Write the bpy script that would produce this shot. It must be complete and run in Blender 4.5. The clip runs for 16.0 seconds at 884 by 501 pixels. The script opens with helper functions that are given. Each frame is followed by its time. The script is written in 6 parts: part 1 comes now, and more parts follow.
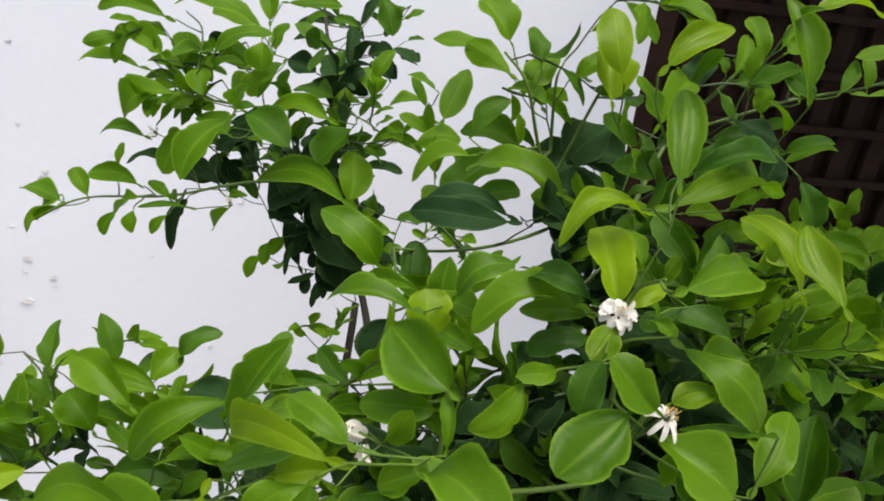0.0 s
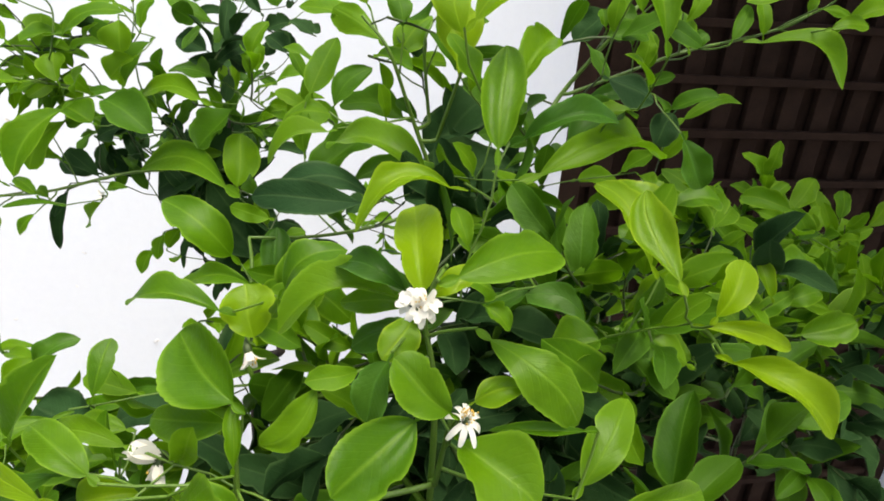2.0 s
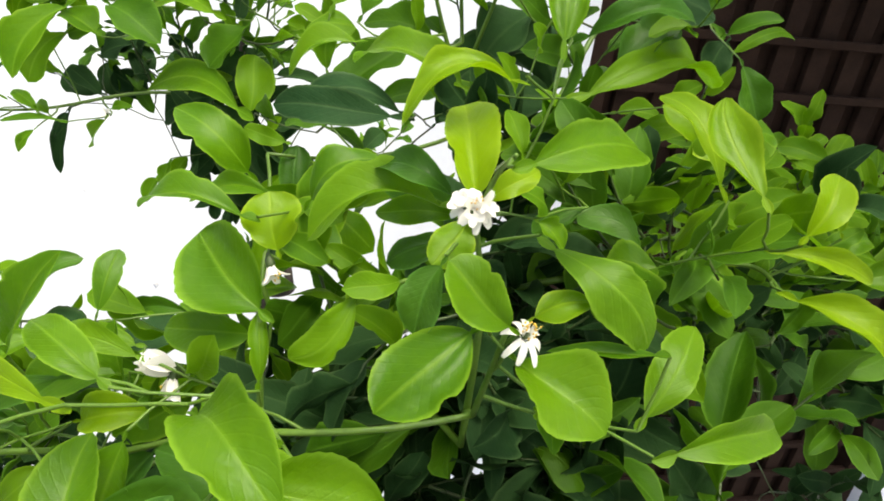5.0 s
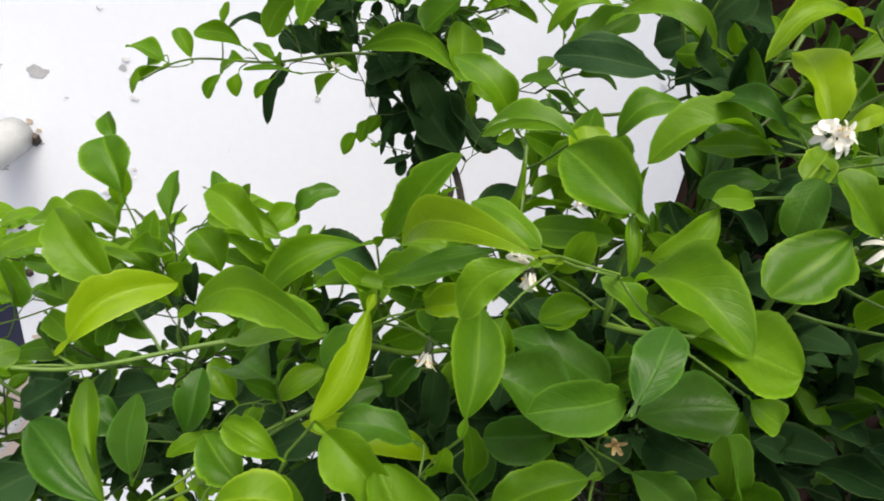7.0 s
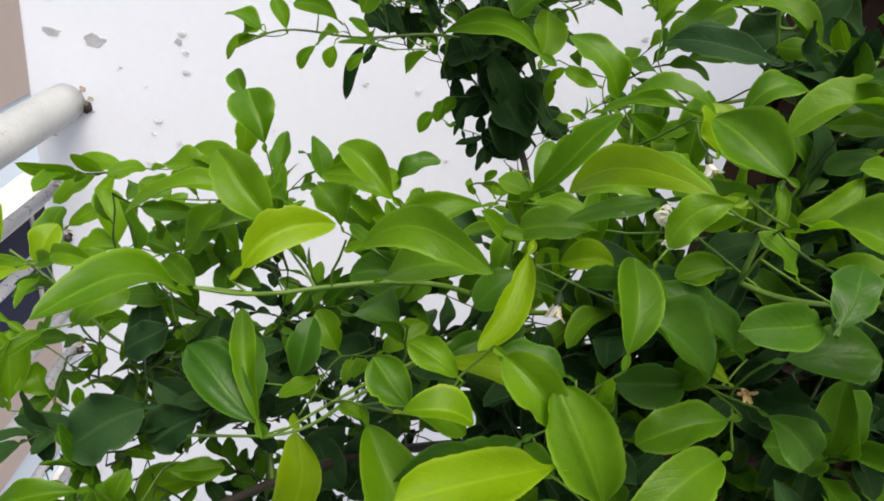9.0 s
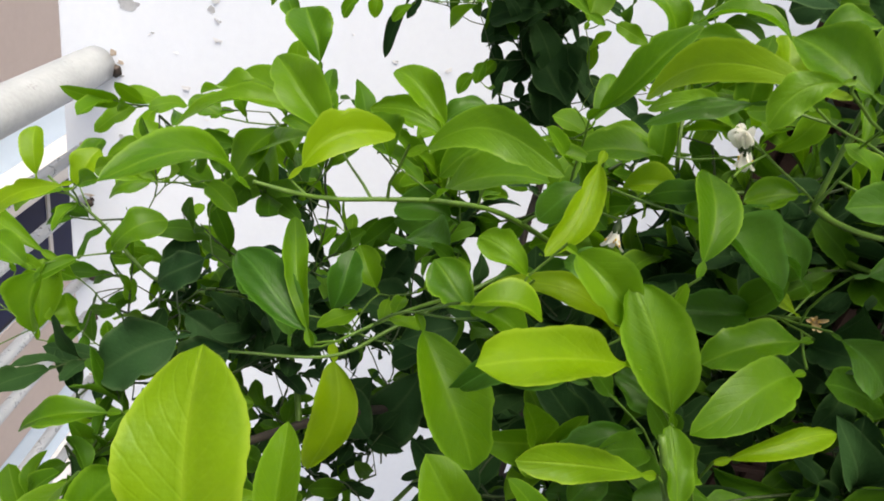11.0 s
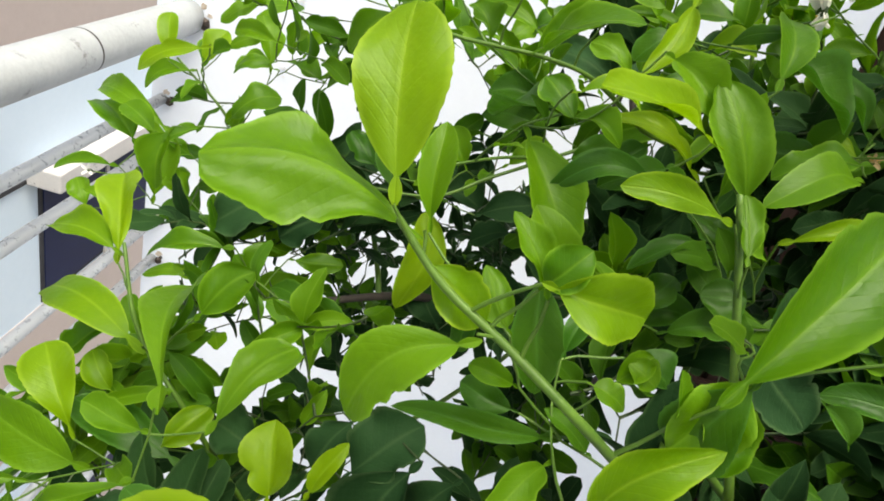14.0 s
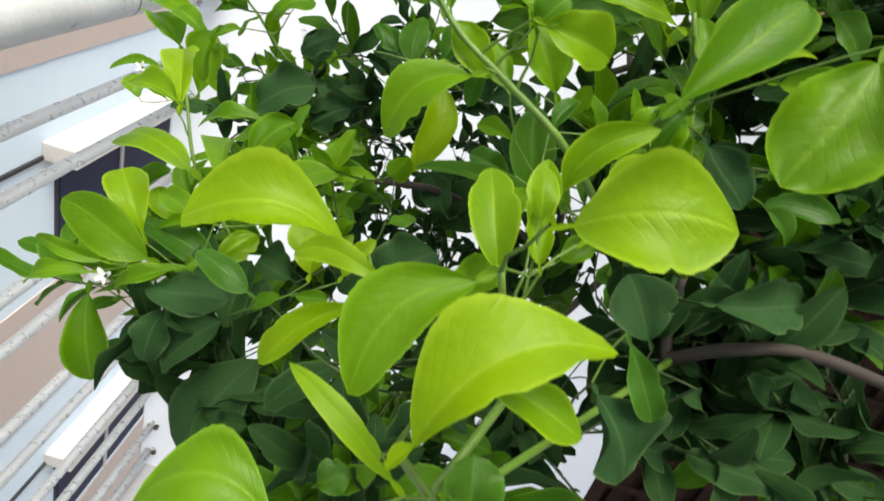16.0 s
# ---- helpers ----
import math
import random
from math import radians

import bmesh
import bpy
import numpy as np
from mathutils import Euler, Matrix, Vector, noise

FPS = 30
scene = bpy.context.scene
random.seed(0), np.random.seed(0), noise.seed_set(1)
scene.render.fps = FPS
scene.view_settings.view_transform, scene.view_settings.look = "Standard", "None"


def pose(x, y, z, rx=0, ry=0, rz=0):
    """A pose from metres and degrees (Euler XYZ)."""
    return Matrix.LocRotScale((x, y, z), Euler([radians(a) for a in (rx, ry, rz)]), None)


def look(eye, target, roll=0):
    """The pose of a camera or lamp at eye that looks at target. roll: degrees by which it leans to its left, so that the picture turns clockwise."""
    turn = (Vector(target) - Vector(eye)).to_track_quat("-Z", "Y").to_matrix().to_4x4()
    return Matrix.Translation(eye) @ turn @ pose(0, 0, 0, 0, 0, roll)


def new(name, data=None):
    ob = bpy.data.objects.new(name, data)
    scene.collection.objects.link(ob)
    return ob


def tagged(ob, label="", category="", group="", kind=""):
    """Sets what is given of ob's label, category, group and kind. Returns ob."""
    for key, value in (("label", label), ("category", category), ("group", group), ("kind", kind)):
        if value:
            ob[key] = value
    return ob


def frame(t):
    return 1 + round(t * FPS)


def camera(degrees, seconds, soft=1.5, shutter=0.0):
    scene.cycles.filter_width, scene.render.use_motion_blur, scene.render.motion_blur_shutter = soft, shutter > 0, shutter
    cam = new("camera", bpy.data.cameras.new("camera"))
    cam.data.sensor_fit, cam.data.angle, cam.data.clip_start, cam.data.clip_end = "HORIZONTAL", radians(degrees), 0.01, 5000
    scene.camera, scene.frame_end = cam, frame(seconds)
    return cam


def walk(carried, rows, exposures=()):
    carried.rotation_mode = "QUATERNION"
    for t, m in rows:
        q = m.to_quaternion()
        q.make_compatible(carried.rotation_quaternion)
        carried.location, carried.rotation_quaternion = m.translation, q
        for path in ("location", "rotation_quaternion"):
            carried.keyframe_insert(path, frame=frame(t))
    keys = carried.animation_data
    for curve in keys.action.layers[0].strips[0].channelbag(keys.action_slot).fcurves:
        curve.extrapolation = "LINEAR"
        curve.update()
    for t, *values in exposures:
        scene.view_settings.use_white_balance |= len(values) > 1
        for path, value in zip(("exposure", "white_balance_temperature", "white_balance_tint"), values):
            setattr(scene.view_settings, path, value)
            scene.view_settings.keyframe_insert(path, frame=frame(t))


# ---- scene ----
cam = camera(68.0, 16.0, 1.75, 0.35)
PATH = [
    (0, (0.000, 0.000, 1.500), (0.331, 1.825, 0.752), 7.0),
    (0.5, (0.023, 0.011, 1.512), (0.374, 1.817, 0.730), 5.5),
    (1, (0.047, 0.012, 1.503), (0.393, 1.819, 0.719), 5.2),
    (1.5, (0.069, 0.018, 1.505), (0.435, 1.811, 0.699), 4.5),
    (2, (0.089, 0.021, 1.500), (0.462, 1.807, 0.681), 4.1),
    (2.5, (0.089, 0.026, 1.495), (0.470, 1.803, 0.660), 4.5),
    (3, (0.096, 0.031, 1.486), (0.446, 1.799, 0.618), 3.9),
    (3.2, (0.094, 0.035, 1.481), (0.436, 1.789, 0.582), 3.6),
    (5.3, (0.063, 0.045, 1.464), (0.445, 1.773, 0.533), 6.8),
    (5.5, (0.048, 0.048, 1.464), (0.417, 1.748, 0.477), 5.5),
    (6, (-0.000, 0.038, 1.445), (0.339, 1.749, 0.466), 8.3),
    (6.5, (-0.030, 0.024, 1.442), (0.253, 1.749, 0.470), 8.1),
    (7, (-0.051, 0.004, 1.438), (0.158, 1.750, 0.486), 8.1),
    (7.5, (-0.066, -0.001, 1.441), (0.108, 1.744, 0.480), 7.9),
    (8, (-0.075, -0.011, 1.439), (0.074, 1.745, 0.493), 7.5),
    (8.5, (-0.101, -0.006, 1.434), (0.069, 1.734, 0.462), 8.9),
    (8.7, (-0.113, -0.015, 1.426), (0.088, 1.732, 0.473), 10.5),
    (10.8, (-0.138, -0.043, 1.385), (0.055, 1.705, 0.431), 14.3),
    (11, (-0.139, -0.040, 1.369), (0.043, 1.713, 0.424), 14.2),
    (11.5, (-0.140, -0.050, 1.361), (0.038, 1.707, 0.422), 14.5),
    (12, (-0.143, -0.067, 1.345), (0.047, 1.686, 0.400), 14.7),
    (12.5, (-0.134, -0.083, 1.334), (0.005, 1.680, 0.399), 16.3),
    (13, (-0.145, -0.101, 1.317), (-0.061, 1.657, 0.366), 16.5),
    (13.5, (-0.152, -0.129, 1.304), (-0.084, 1.636, 0.365), 17.1),
    (14, (-0.153, -0.136, 1.297), (-0.084, 1.629, 0.359), 17.4),
    (14.5, (-0.149, -0.160, 1.287), (-0.078, 1.616, 0.371), 18.4),
    (15, (-0.137, -0.184, 1.278), (-0.094, 1.588, 0.351), 19.0),
    (15.5, (-0.137, -0.223, 1.260), (-0.090, 1.550, 0.335), 20.1),
    (16, (-0.128, -0.252, 1.241), (-0.076, 1.511, 0.298), 18.6),
]
EXPOSURES = [(0.0, 0.48, 6600, 11), (1.5, 0.76, 6700, 8), (3.0, 1.02, 6850, 5), (5.5, 1.18, 6850, 5), (7.0, 0.76, 6750, 8), (8.5, 0.60, 6700, 9), (11.0, 0.74, 6750, 8), (12.5, 0.94, 6800, 5), (14.0, 0.92, 6750, 3), (16.0, 0.94, 6750, 3)]
walk(cam, [(t, look(eye, target, roll)) for t, eye, target, roll in PATH], EXPOSURES)

# ---- world, sun ----
SUN_UP, SUN_ROUND = 70.0, 150.0
world = bpy.data.worlds.new("sky")
scene.world = world
world.use_nodes = True
wn, wl = world.node_tree.nodes, world.node_tree.links
wn.clear()
w_out, w_bg, w_sky = wn.new("ShaderNodeOutputWorld"), wn.new("ShaderNodeBackground"), wn.new("ShaderNodeTexSky")
w_sky.sky_type, w_sky.sun_disc = "NISHITA", False
w_sky.sun_elevation, w_sky.sun_rotation = radians(SUN_UP), radians(SUN_ROUND)
w_sky.air_density, w_sky.dust_density, w_sky.ozone_density = 1.0, 6.0, 0.6
w_bg.inputs["Strength"].default_value = 0.15
wl.new(w_sky.outputs[0], w_bg.inputs[0])
wl.new(w_bg.outputs[0], w_out.inputs[0])
sun_data = bpy.data.lights.new("sun", "SUN")
sun_data.energy, sun_data.angle, sun_data.color = 2.05, radians(38), (1.0, 0.96, 0.9)
sun = new("sun", sun_data)
a, e = radians(SUN_ROUND), radians(SUN_UP)
sun.matrix_world = look((math.sin(a) * math.cos(e) * 30, math.cos(a) * math.cos(e) * 30, math.sin(e) * 30), (0, 0, 0))

# ---- materials ----


def blank(name):
    mat = bpy.data.materials.new(name)
    mat.use_nodes = True
    mat.node_tree.nodes.clear()
    return mat, mat.node_tree.nodes, mat.node_tree.links


def ramp(nodes, links, source, stops):
    r = nodes.new("ShaderNodeValToRGB")
    while len(r.color_ramp.elements) < len(stops):
        r.color_ramp.elements.new(0.5)
    for el, (p, c) in zip(r.color_ramp.elements, stops):
        el.position, el.color = p, (*c, 1)
    links.new(source, r.inputs[0])
    return r.outputs[0]


def maths(nodes, links, op, a, b=None, c=None):
    m = nodes.new("ShaderNodeMath")
    m.operation = op
    for i, v in enumerate((a, b, c)):
        if v is None:
            continue
        if isinstance(v, (int, float)):
            m.inputs[i].default_value = v
        else:
            links.new(v, m.inputs[i])
    return m.outputs[0]


def mixed(nodes, links, fac, a, b, kind="MIX"):
    m = nodes.new("ShaderNodeMix")
    m.data_type, m.blend_type = "RGBA", kind
    for sock, v in ((m.inputs[0], fac), (m.inputs[6], a), (m.inputs[7], b)):
        if isinstance(v, (int, float)):
            sock.default_value = v
        elif isinstance(v, tuple):
            sock.default_value = (*v, 1)
        else:
            links.new(v, sock)
    return m.outputs[2]


def noise_tex(nodes, links, scale, detail=4.0, rough=0.55, coords="Object"):
    tc, n = nodes.new("ShaderNodeTexCoord"), nodes.new("ShaderNodeTexNoise")
    n.inputs["Scale"].default_value, n.inputs["Detail"].default_value, n.inputs["Roughness"].default_value = scale, detail, rough
    links.new(tc.outputs[coords], n.inputs["Vector"])
    return n.outputs["Fac"]


def surface(name, stops, scale, fine, rough=0.6, metal=0.0, bump=0.1, depth=0.002, rough_var=0.15, stain=None, stain_scale=3.0, stain_at=(0.6, 0.7), spec=0.5):
    """A plain solid: colour over noise at two scales, an optional stain, bump and uneven gloss."""
    mat, n, l = blank(name)
    out, p = n.new("ShaderNodeOutputMaterial"), n.new("ShaderNodeBsdfPrincipled")
    big, small = noise_tex(n, l, scale), noise_tex(n, l, fine, 6, 0.65)
    mix = maths(n, l, "MULTIPLY_ADD", small, 0.45, maths(n, l, "MULTIPLY", big, 0.55))
    col = ramp(n, l, mix, stops)
    if stain:
        s = noise_tex(n, l, stain_scale, 8, 0.7)
        f = ramp(n, l, s, [(stain_at[0], (0, 0, 0)), (stain_at[1], (1, 1, 1))])
        col = mixed(n, l, f, col, stain)
    l.new(col, p.inputs["Base Color"])
    l.new(maths(n, l, "MULTIPLY_ADD", small, rough_var * 2, rough - rough_var), p.inputs["Roughness"])
    p.inputs["Metallic"].default_value = metal
    p.inputs["Specular IOR Level"].default_value = spec
    b = n.new("ShaderNodeBump")
    b.inputs["Strength"].default_value, b.inputs["Distance"].default_value = bump, depth
    l.new(mix, b.inputs["Height"])
    l.new(b.outputs[0], p.inputs["Normal"])
    l.new(p.outputs[0], out.inputs[0])
    return mat


def leaf_material(name, low, high, rib, under, through_it, gloss=0.42, per_island=False, sheen=0.20):
    """Citrus leaf: pale midrib and margin, faint side veins, blotches, light coming through the blade."""
    mat, n, l = blank(name)
    out, p = n.new("ShaderNodeOutputMaterial"), n.new("ShaderNodeBsdfPrincipled")
    uv, sep = n.new("ShaderNodeUVMap"), n.new("ShaderNodeSeparateXYZ")
    l.new(uv.outputs[0], sep.inputs[0])
    u = maths(n, l, "ABSOLUTE", maths(n, l, "MULTIPLY_ADD", sep.outputs[0], 2.0, -1.0))
    v = sep.outputs[1]
    if per_island:
        rnd = n.new("ShaderNodeNewGeometry").outputs["Random Per Island"]
    else:
        rnd = n.new("ShaderNodeObjectInfo").outputs["Random"]
    blot = noise_tex(n, l, 45.0, 4, 0.6)
    fine = noise_tex(n, l, 420.0, 4, 0.6)
    tone = maths(n, l, "ADD", maths(n, l, "MULTIPLY", rnd, 0.7), maths(n, l, "MULTIPLY_ADD", blot, 1.0, -0.35))
    col = ramp(n, l, tone, [(0.1, low), (0.9, high)])
    col = mixed(n, l, maths(n, l, "MULTIPLY", fine, 0.18), col, rib)
    # side veins leave the midrib at a slant
    slant = maths(n, l, "MULTIPLY_ADD", u, -0.33, v)
    wave = maths(n, l, "SINE", maths(n, l, "MULTIPLY_ADD", slant, 62.0, maths(n, l, "MULTIPLY", blot, 3.0)))
    vein = maths(n, l, "POWER", maths(n, l, "MAXIMUM", wave, 0.0), 6.0)
    col = mixed(n, l, maths(n, l, "MULTIPLY", vein, 0.05), col, rib)
    mid = ramp(n, l, u, [(0.0, (1, 1, 1)), (0.10, (0, 0, 0))])
    col = mixed(n, l, maths(n, l, "MULTIPLY", mid, 0.6), col, rib)
    edge = ramp(n, l, u, [(0.84, (0, 0, 0)), (0.97, (1, 1, 1))])
    col = mixed(n, l, maths(n, l, "MULTIPLY", edge, 0.9), col, rib)
    l.new(col, p.inputs["Base Color"])
    l.new(maths(n, l, "MULTIPLY_ADD", blot, 0.25, gloss - 0.1), p.inputs["Roughness"])
    p.inputs["Specular IOR Level"].default_value = sheen
    b = n.new("ShaderNodeBump")
    b.inputs["Strength"].default_value, b.inputs["Distance"].default_value = 0.6, 0.0010
    height = maths(n, l, "ADD", maths(n, l, "MULTIPLY", vein, -0.10), maths(n, l, "ADD", maths(n, l, "MULTIPLY", noise_tex(n, l, 130.0, 3, 0.5), 1.3), maths(n, l, "MULTIPLY_ADD", fine, 0.25, maths(n, l, "MULTIPLY", mid, -0.35))))
    l.new(height, b.inputs["Height"])
    l.new(b.outputs[0], p.inputs["Normal"])
    t = n.new("ShaderNodeBsdfTranslucent")
    l.new(mixed(n, l, 0.55, col, under), t.inputs["Color"])
    m = n.new("ShaderNodeMixShader")
    m.inputs[0].default_value = through_it
    l.new(p.outputs[0], m.inputs[1])
    l.new(t.outputs[0], m.inputs[2])
    l.new(m.outputs[0], out.inputs[0])
    return mat


YOUNG = leaf_material("leaf_young", (0.090, 0.205, 0.001), (0.195, 0.325, 0.002), (0.27, 0.41, 0.02), (0.26, 0.46, 0.002), 0.45, 0.37, False, 0.23)
FRESH = leaf_material("leaf_fresh", (0.038, 0.120, 0.001), (0.108, 0.225, 0.002), (0.17, 0.32, 0.018), (0.15, 0.37, 0.003), 0.42, 0.37, False, 0.23)
GREEN = leaf_material("leaf_green", (0.022, 0.080, 0.003), (0.047, 0.122, 0.004), (0.075, 0.19, 0.022), (0.060, 0.20, 0.005), 0.32, 0.37, False, 0.23)
# dark mature leaf; the shade under the canopy is put into its colour
OLD_SHADED = leaf_material("leaf_old_shaded", (0.010, 0.034, 0.010), (0.021, 0.057, 0.017), (0.045, 0.085, 0.03), (0.02, 0.06, 0.010), 0.08, 0.58, False, 0.06)
BRIGHT_CROWN = leaf_material("crown_bright", (0.040, 0.127, 0.002), (0.105, 0.222, 0.003), (0.18, 0.33, 0.02), (0.165, 0.38, 0.003), 0.42, 0.48, True, 0.15)
MID_CROWN = leaf_material("crown_mid", (0.023, 0.080, 0.002), (0.055, 0.142, 0.003), (0.09, 0.20, 0.015), (0.08, 0.22, 0.004), 0.32, 0.5, True, 0.15)
# near-black green: the deep shade of the crown is painted into the leaf
SHADED_CROWN = leaf_material("crown_shaded", (0.008, 0.027, 0.008), (0.020, 0.054, 0.014), (0.04, 0.08, 0.025), (0.02, 0.06, 0.008), 0.08, 0.62, True, 0.05)
TWIG = surface("green_twig", [(0.3, (0.016, 0.026, 0.008)), (0.7, (0.050, 0.090, 0.016))], 60, 500, 0.55, bump=0.2, depth=0.0005)
SHOOT = surface("green_shoot", [(0.3, (0.045, 0.10, 0.008)), (0.7, (0.10, 0.19, 0.014))], 60, 500, 0.5, bump=0.2, depth=0.0005)
BARK = surface("bark", [(0.3, (0.014, 0.011, 0.008)), (0.7, (0.038, 0.029, 0.022))], 50, 300, 0.8, bump=0.5, depth=0.001)
PETAL = leaf_material("petal", (0.80, 0.77, 0.70), (0.88, 0.86, 0.81), (0.90, 0.88, 0.84), (0.90, 0.88, 0.80), 0.42, 0.5, False, 0.2)
WITHERED = surface("withered_petal", [(0.3, (0.30, 0.19, 0.07)), (0.7, (0.55, 0.42, 0.22))], 120, 600, 0.7, bump=0.3, depth=0.0005)
ANTHER = surface("anther", [(0.3, (0.65, 0.40, 0.05)), (0.7, (0.80, 0.55, 0.10))], 200, 900, 0.6)
PLASTER = surface("white_plaster", [(0.3, (0.71, 0.75, 0.83)), (0.7, (0.77, 0.81, 0.88))], 2.2, 60, 0.75, bump=0.25, depth=0.003)
CHIPPED = surface("bared_plaster", [(0.3, (0.30, 0.31, 0.33)), (0.7, (0.52, 0.53, 0.55))], 30, 200, 0.9, bump=0.4, depth=0.002)
PEEL = surface("peeled_paint", [(0.3, (0.70, 0.71, 0.73)), (0.7, (0.82, 0.82, 0.83))], 30, 200, 0.7)
RUST = surface("rust_stain", [(0.3, (0.32, 0.24, 0.17)), (0.7, (0.62, 0.57, 0.50))], 40, 160, 0.85, bump=0.3, depth=0.001)
PIPE = surface("painted_pipe", [(0.3, (0.27, 0.285, 0.29)), (0.7, (0.42, 0.435, 0.44))], 9, 120, 0.38, bump=0.12, depth=0.0012, stain=(0.13, 0.125, 0.12), stain_scale=21, stain_at=(0.60, 0.68))
BAR = surface("silver_bar", [(0.3, (0.38, 0.395, 0.41)), (0.7, (0.44, 0.455, 0.47))], 14, 60, 0.30, 0.35, bump=0.1, depth=0.0008)
BOLT = surface("dark_bolt", [(0.3, (0.02, 0.018, 0.016)), (0.7, (0.08, 0.06, 0.05))], 60, 300, 0.6, 0.6, bump=0.4, depth=0.001)
DARK_WOOD = surface("dark_wood", [(0.3, (0.017, 0.0105, 0.0080)), (0.7, (0.036, 0.0215, 0.0155))], 20, 180, 0.85, bump=0.3, depth=0.001, rough_var=0.1, spec=0.06)
# near-black paint stands in for the lack of light in the room
BLACKISH = surface("painted_dark_room", [(0.3, (0.010, 0.008, 0.007)), (0.7, (0.018, 0.014, 0.012))], 4, 60, 0.9, rough_var=0.05, spec=0.05)
PALE_WALL = surface("pale_blue_wall", [(0.3, (0.58, 0.69, 0.80)), (0.7, (0.65, 0.75, 0.85))], 0.8, 14, 0.85, bump=0.15, depth=0.004)
TAUPE = surface("taupe_band", [(0.3, (0.46, 0.385, 0.355)), (0.7, (0.53, 0.45, 0.42))], 0.8, 14, 0.85, bump=0.15, depth=0.004)
LEDGE = surface("ledge_paint", [(0.3, (0.50, 0.48, 0.465)), (0.7, (0.62, 0.60, 0.585))], 2, 40, 0.8, bump=0.2, depth=0.003, stain=(0.22, 0.23, 0.22), stain_scale=9, stain_at=(0.62, 0.66))
NAVY = surface("navy_glass", [(0.3, (0.008, 0.014, 0.050)), (0.7, (0.013, 0.022, 0.075))], 1, 10, 0.3, rough_var=0.05, spec=0.15)
GROOVE = surface("dark_groove", [(0.3, (0.02, 0.02, 0.025)), (0.7, (0.05, 0.05, 0.055))], 3, 40, 0.9)
FLOOR = surface("floor_paint", [(0.3, (0.26, 0.265, 0.28)), (0.7, (0.35, 0.355, 0.37))], 1.5, 50, 0.85, bump=0.3, depth=0.003)
EARTH = surface("street_ground", [(0.3, (0.12, 0.11, 0.10)), (0.7, (0.20, 0.18, 0.16))], 0.3, 6, 0.9, bump=0.3, depth=0.01)

# ---- small builders ----


def mesh_of(bm, name, material, smooth=False):
    me = bpy.data.meshes.new(name)
    bm.normal_update()
    bm.to_mesh(me)
    bm.free()
    me.materials.append(material)
    if smooth:
        me.polygons.foreach_set("use_smooth", [True] * len(me.polygons))
    return me


def part(name, bm, material, parent, label="", smooth=False):
    ob = new(name, mesh_of(bm, name, material, smooth))
    ob.parent = parent
    if label:
        tagged(ob, label)
    return ob


def box(bm, lo, hi, bevel=0.0):
    g = bmesh.ops.create_cube(bm, size=1.0)
    size = Vector(hi) - Vector(lo)
    mid = (Vector(hi) + Vector(lo)) / 2
    for vert in g["verts"]:
        vert.co = Vector((vert.co.x * size.x, vert.co.y * size.y, vert.co.z * size.z)) + mid
    if bevel:
        edges = {ed for vert in g["verts"] for ed in vert.link_edges}
        bmesh.ops.bevel(bm, geom=list(edges), offset=bevel, segments=2, affect="EDGES", profile=0.5)
    return bm


def tube(bm, points, radii, sides=8, caps=True):
    """A round tube along points, with a radius at each of them."""
    pts = [Vector(p) for p in points]
    side = None
    rings = []
    for i, p in enumerate(pts):
        d = (pts[min(i + 1, len(pts) - 1)] - pts[max(i - 1, 0)]).normalized()
        if side is None:
            side = d.cross(Vector((0.31, 0.2, 0.93))).normalized()
        side = (side - d * side.dot(d)).normalized()
        up = d.cross(side)
        rings.append([bm.verts.new(p + (side * math.cos(k * math.tau / sides) + up * math.sin(k * math.tau / sides)) * radii[i]) for k in range(sides)])
    for r, q in zip(rings, rings[1:]):
        for k in range(sides):
            bm.faces.new((r[k], r[(k + 1) % sides], q[(k + 1) % sides], q[k]))
    if caps:
        bm.faces.new(rings[0][::-1])
        bm.faces.new(rings[-1])
    return bm


def spline(points, steps=6):
    """Catmull-Rom through the points."""
    p = [Vector(q) for q in points]
    p = [p[0] * 2 - p[1]] + p + [p[-1] * 2 - p[-2]]
    out = []
    for i in range(1, len(p) - 2):
        for s in range(steps):
            t = s / steps
            out.append(0.5 * (2 * p[i] + (p[i + 1] - p[i - 1]) * t + (2 * p[i - 1] - 5 * p[i] + 4 * p[i + 1] - p[i + 2]) * t * t + (3 * p[i] - p[i - 1] - 3 * p[i + 1] + p[i + 2]) * t**3))
    return out + [p[-2]]


# ---- the balcony: wall, floor, railing, slatted door ----
WALL_Y, WALL_LEFT, WALL_RIGHT, FLOOR_Z, WALL_TOP = 1.30, -0.85, 0.607, -0.75, 2.7
wall = new("wall_north", None)
tagged(wall, "white painted plaster wall with peeling flecks and rust marks", "wall", kind="structure")
bm = bmesh.new()
box(bm, (WALL_LEFT, WALL_Y, -1.2), (WALL_RIGHT, WALL_Y + 0.16, WALL_TOP), 0.006)
part("wall_face", bm, PLASTER, wall)
rng = random.Random(5)


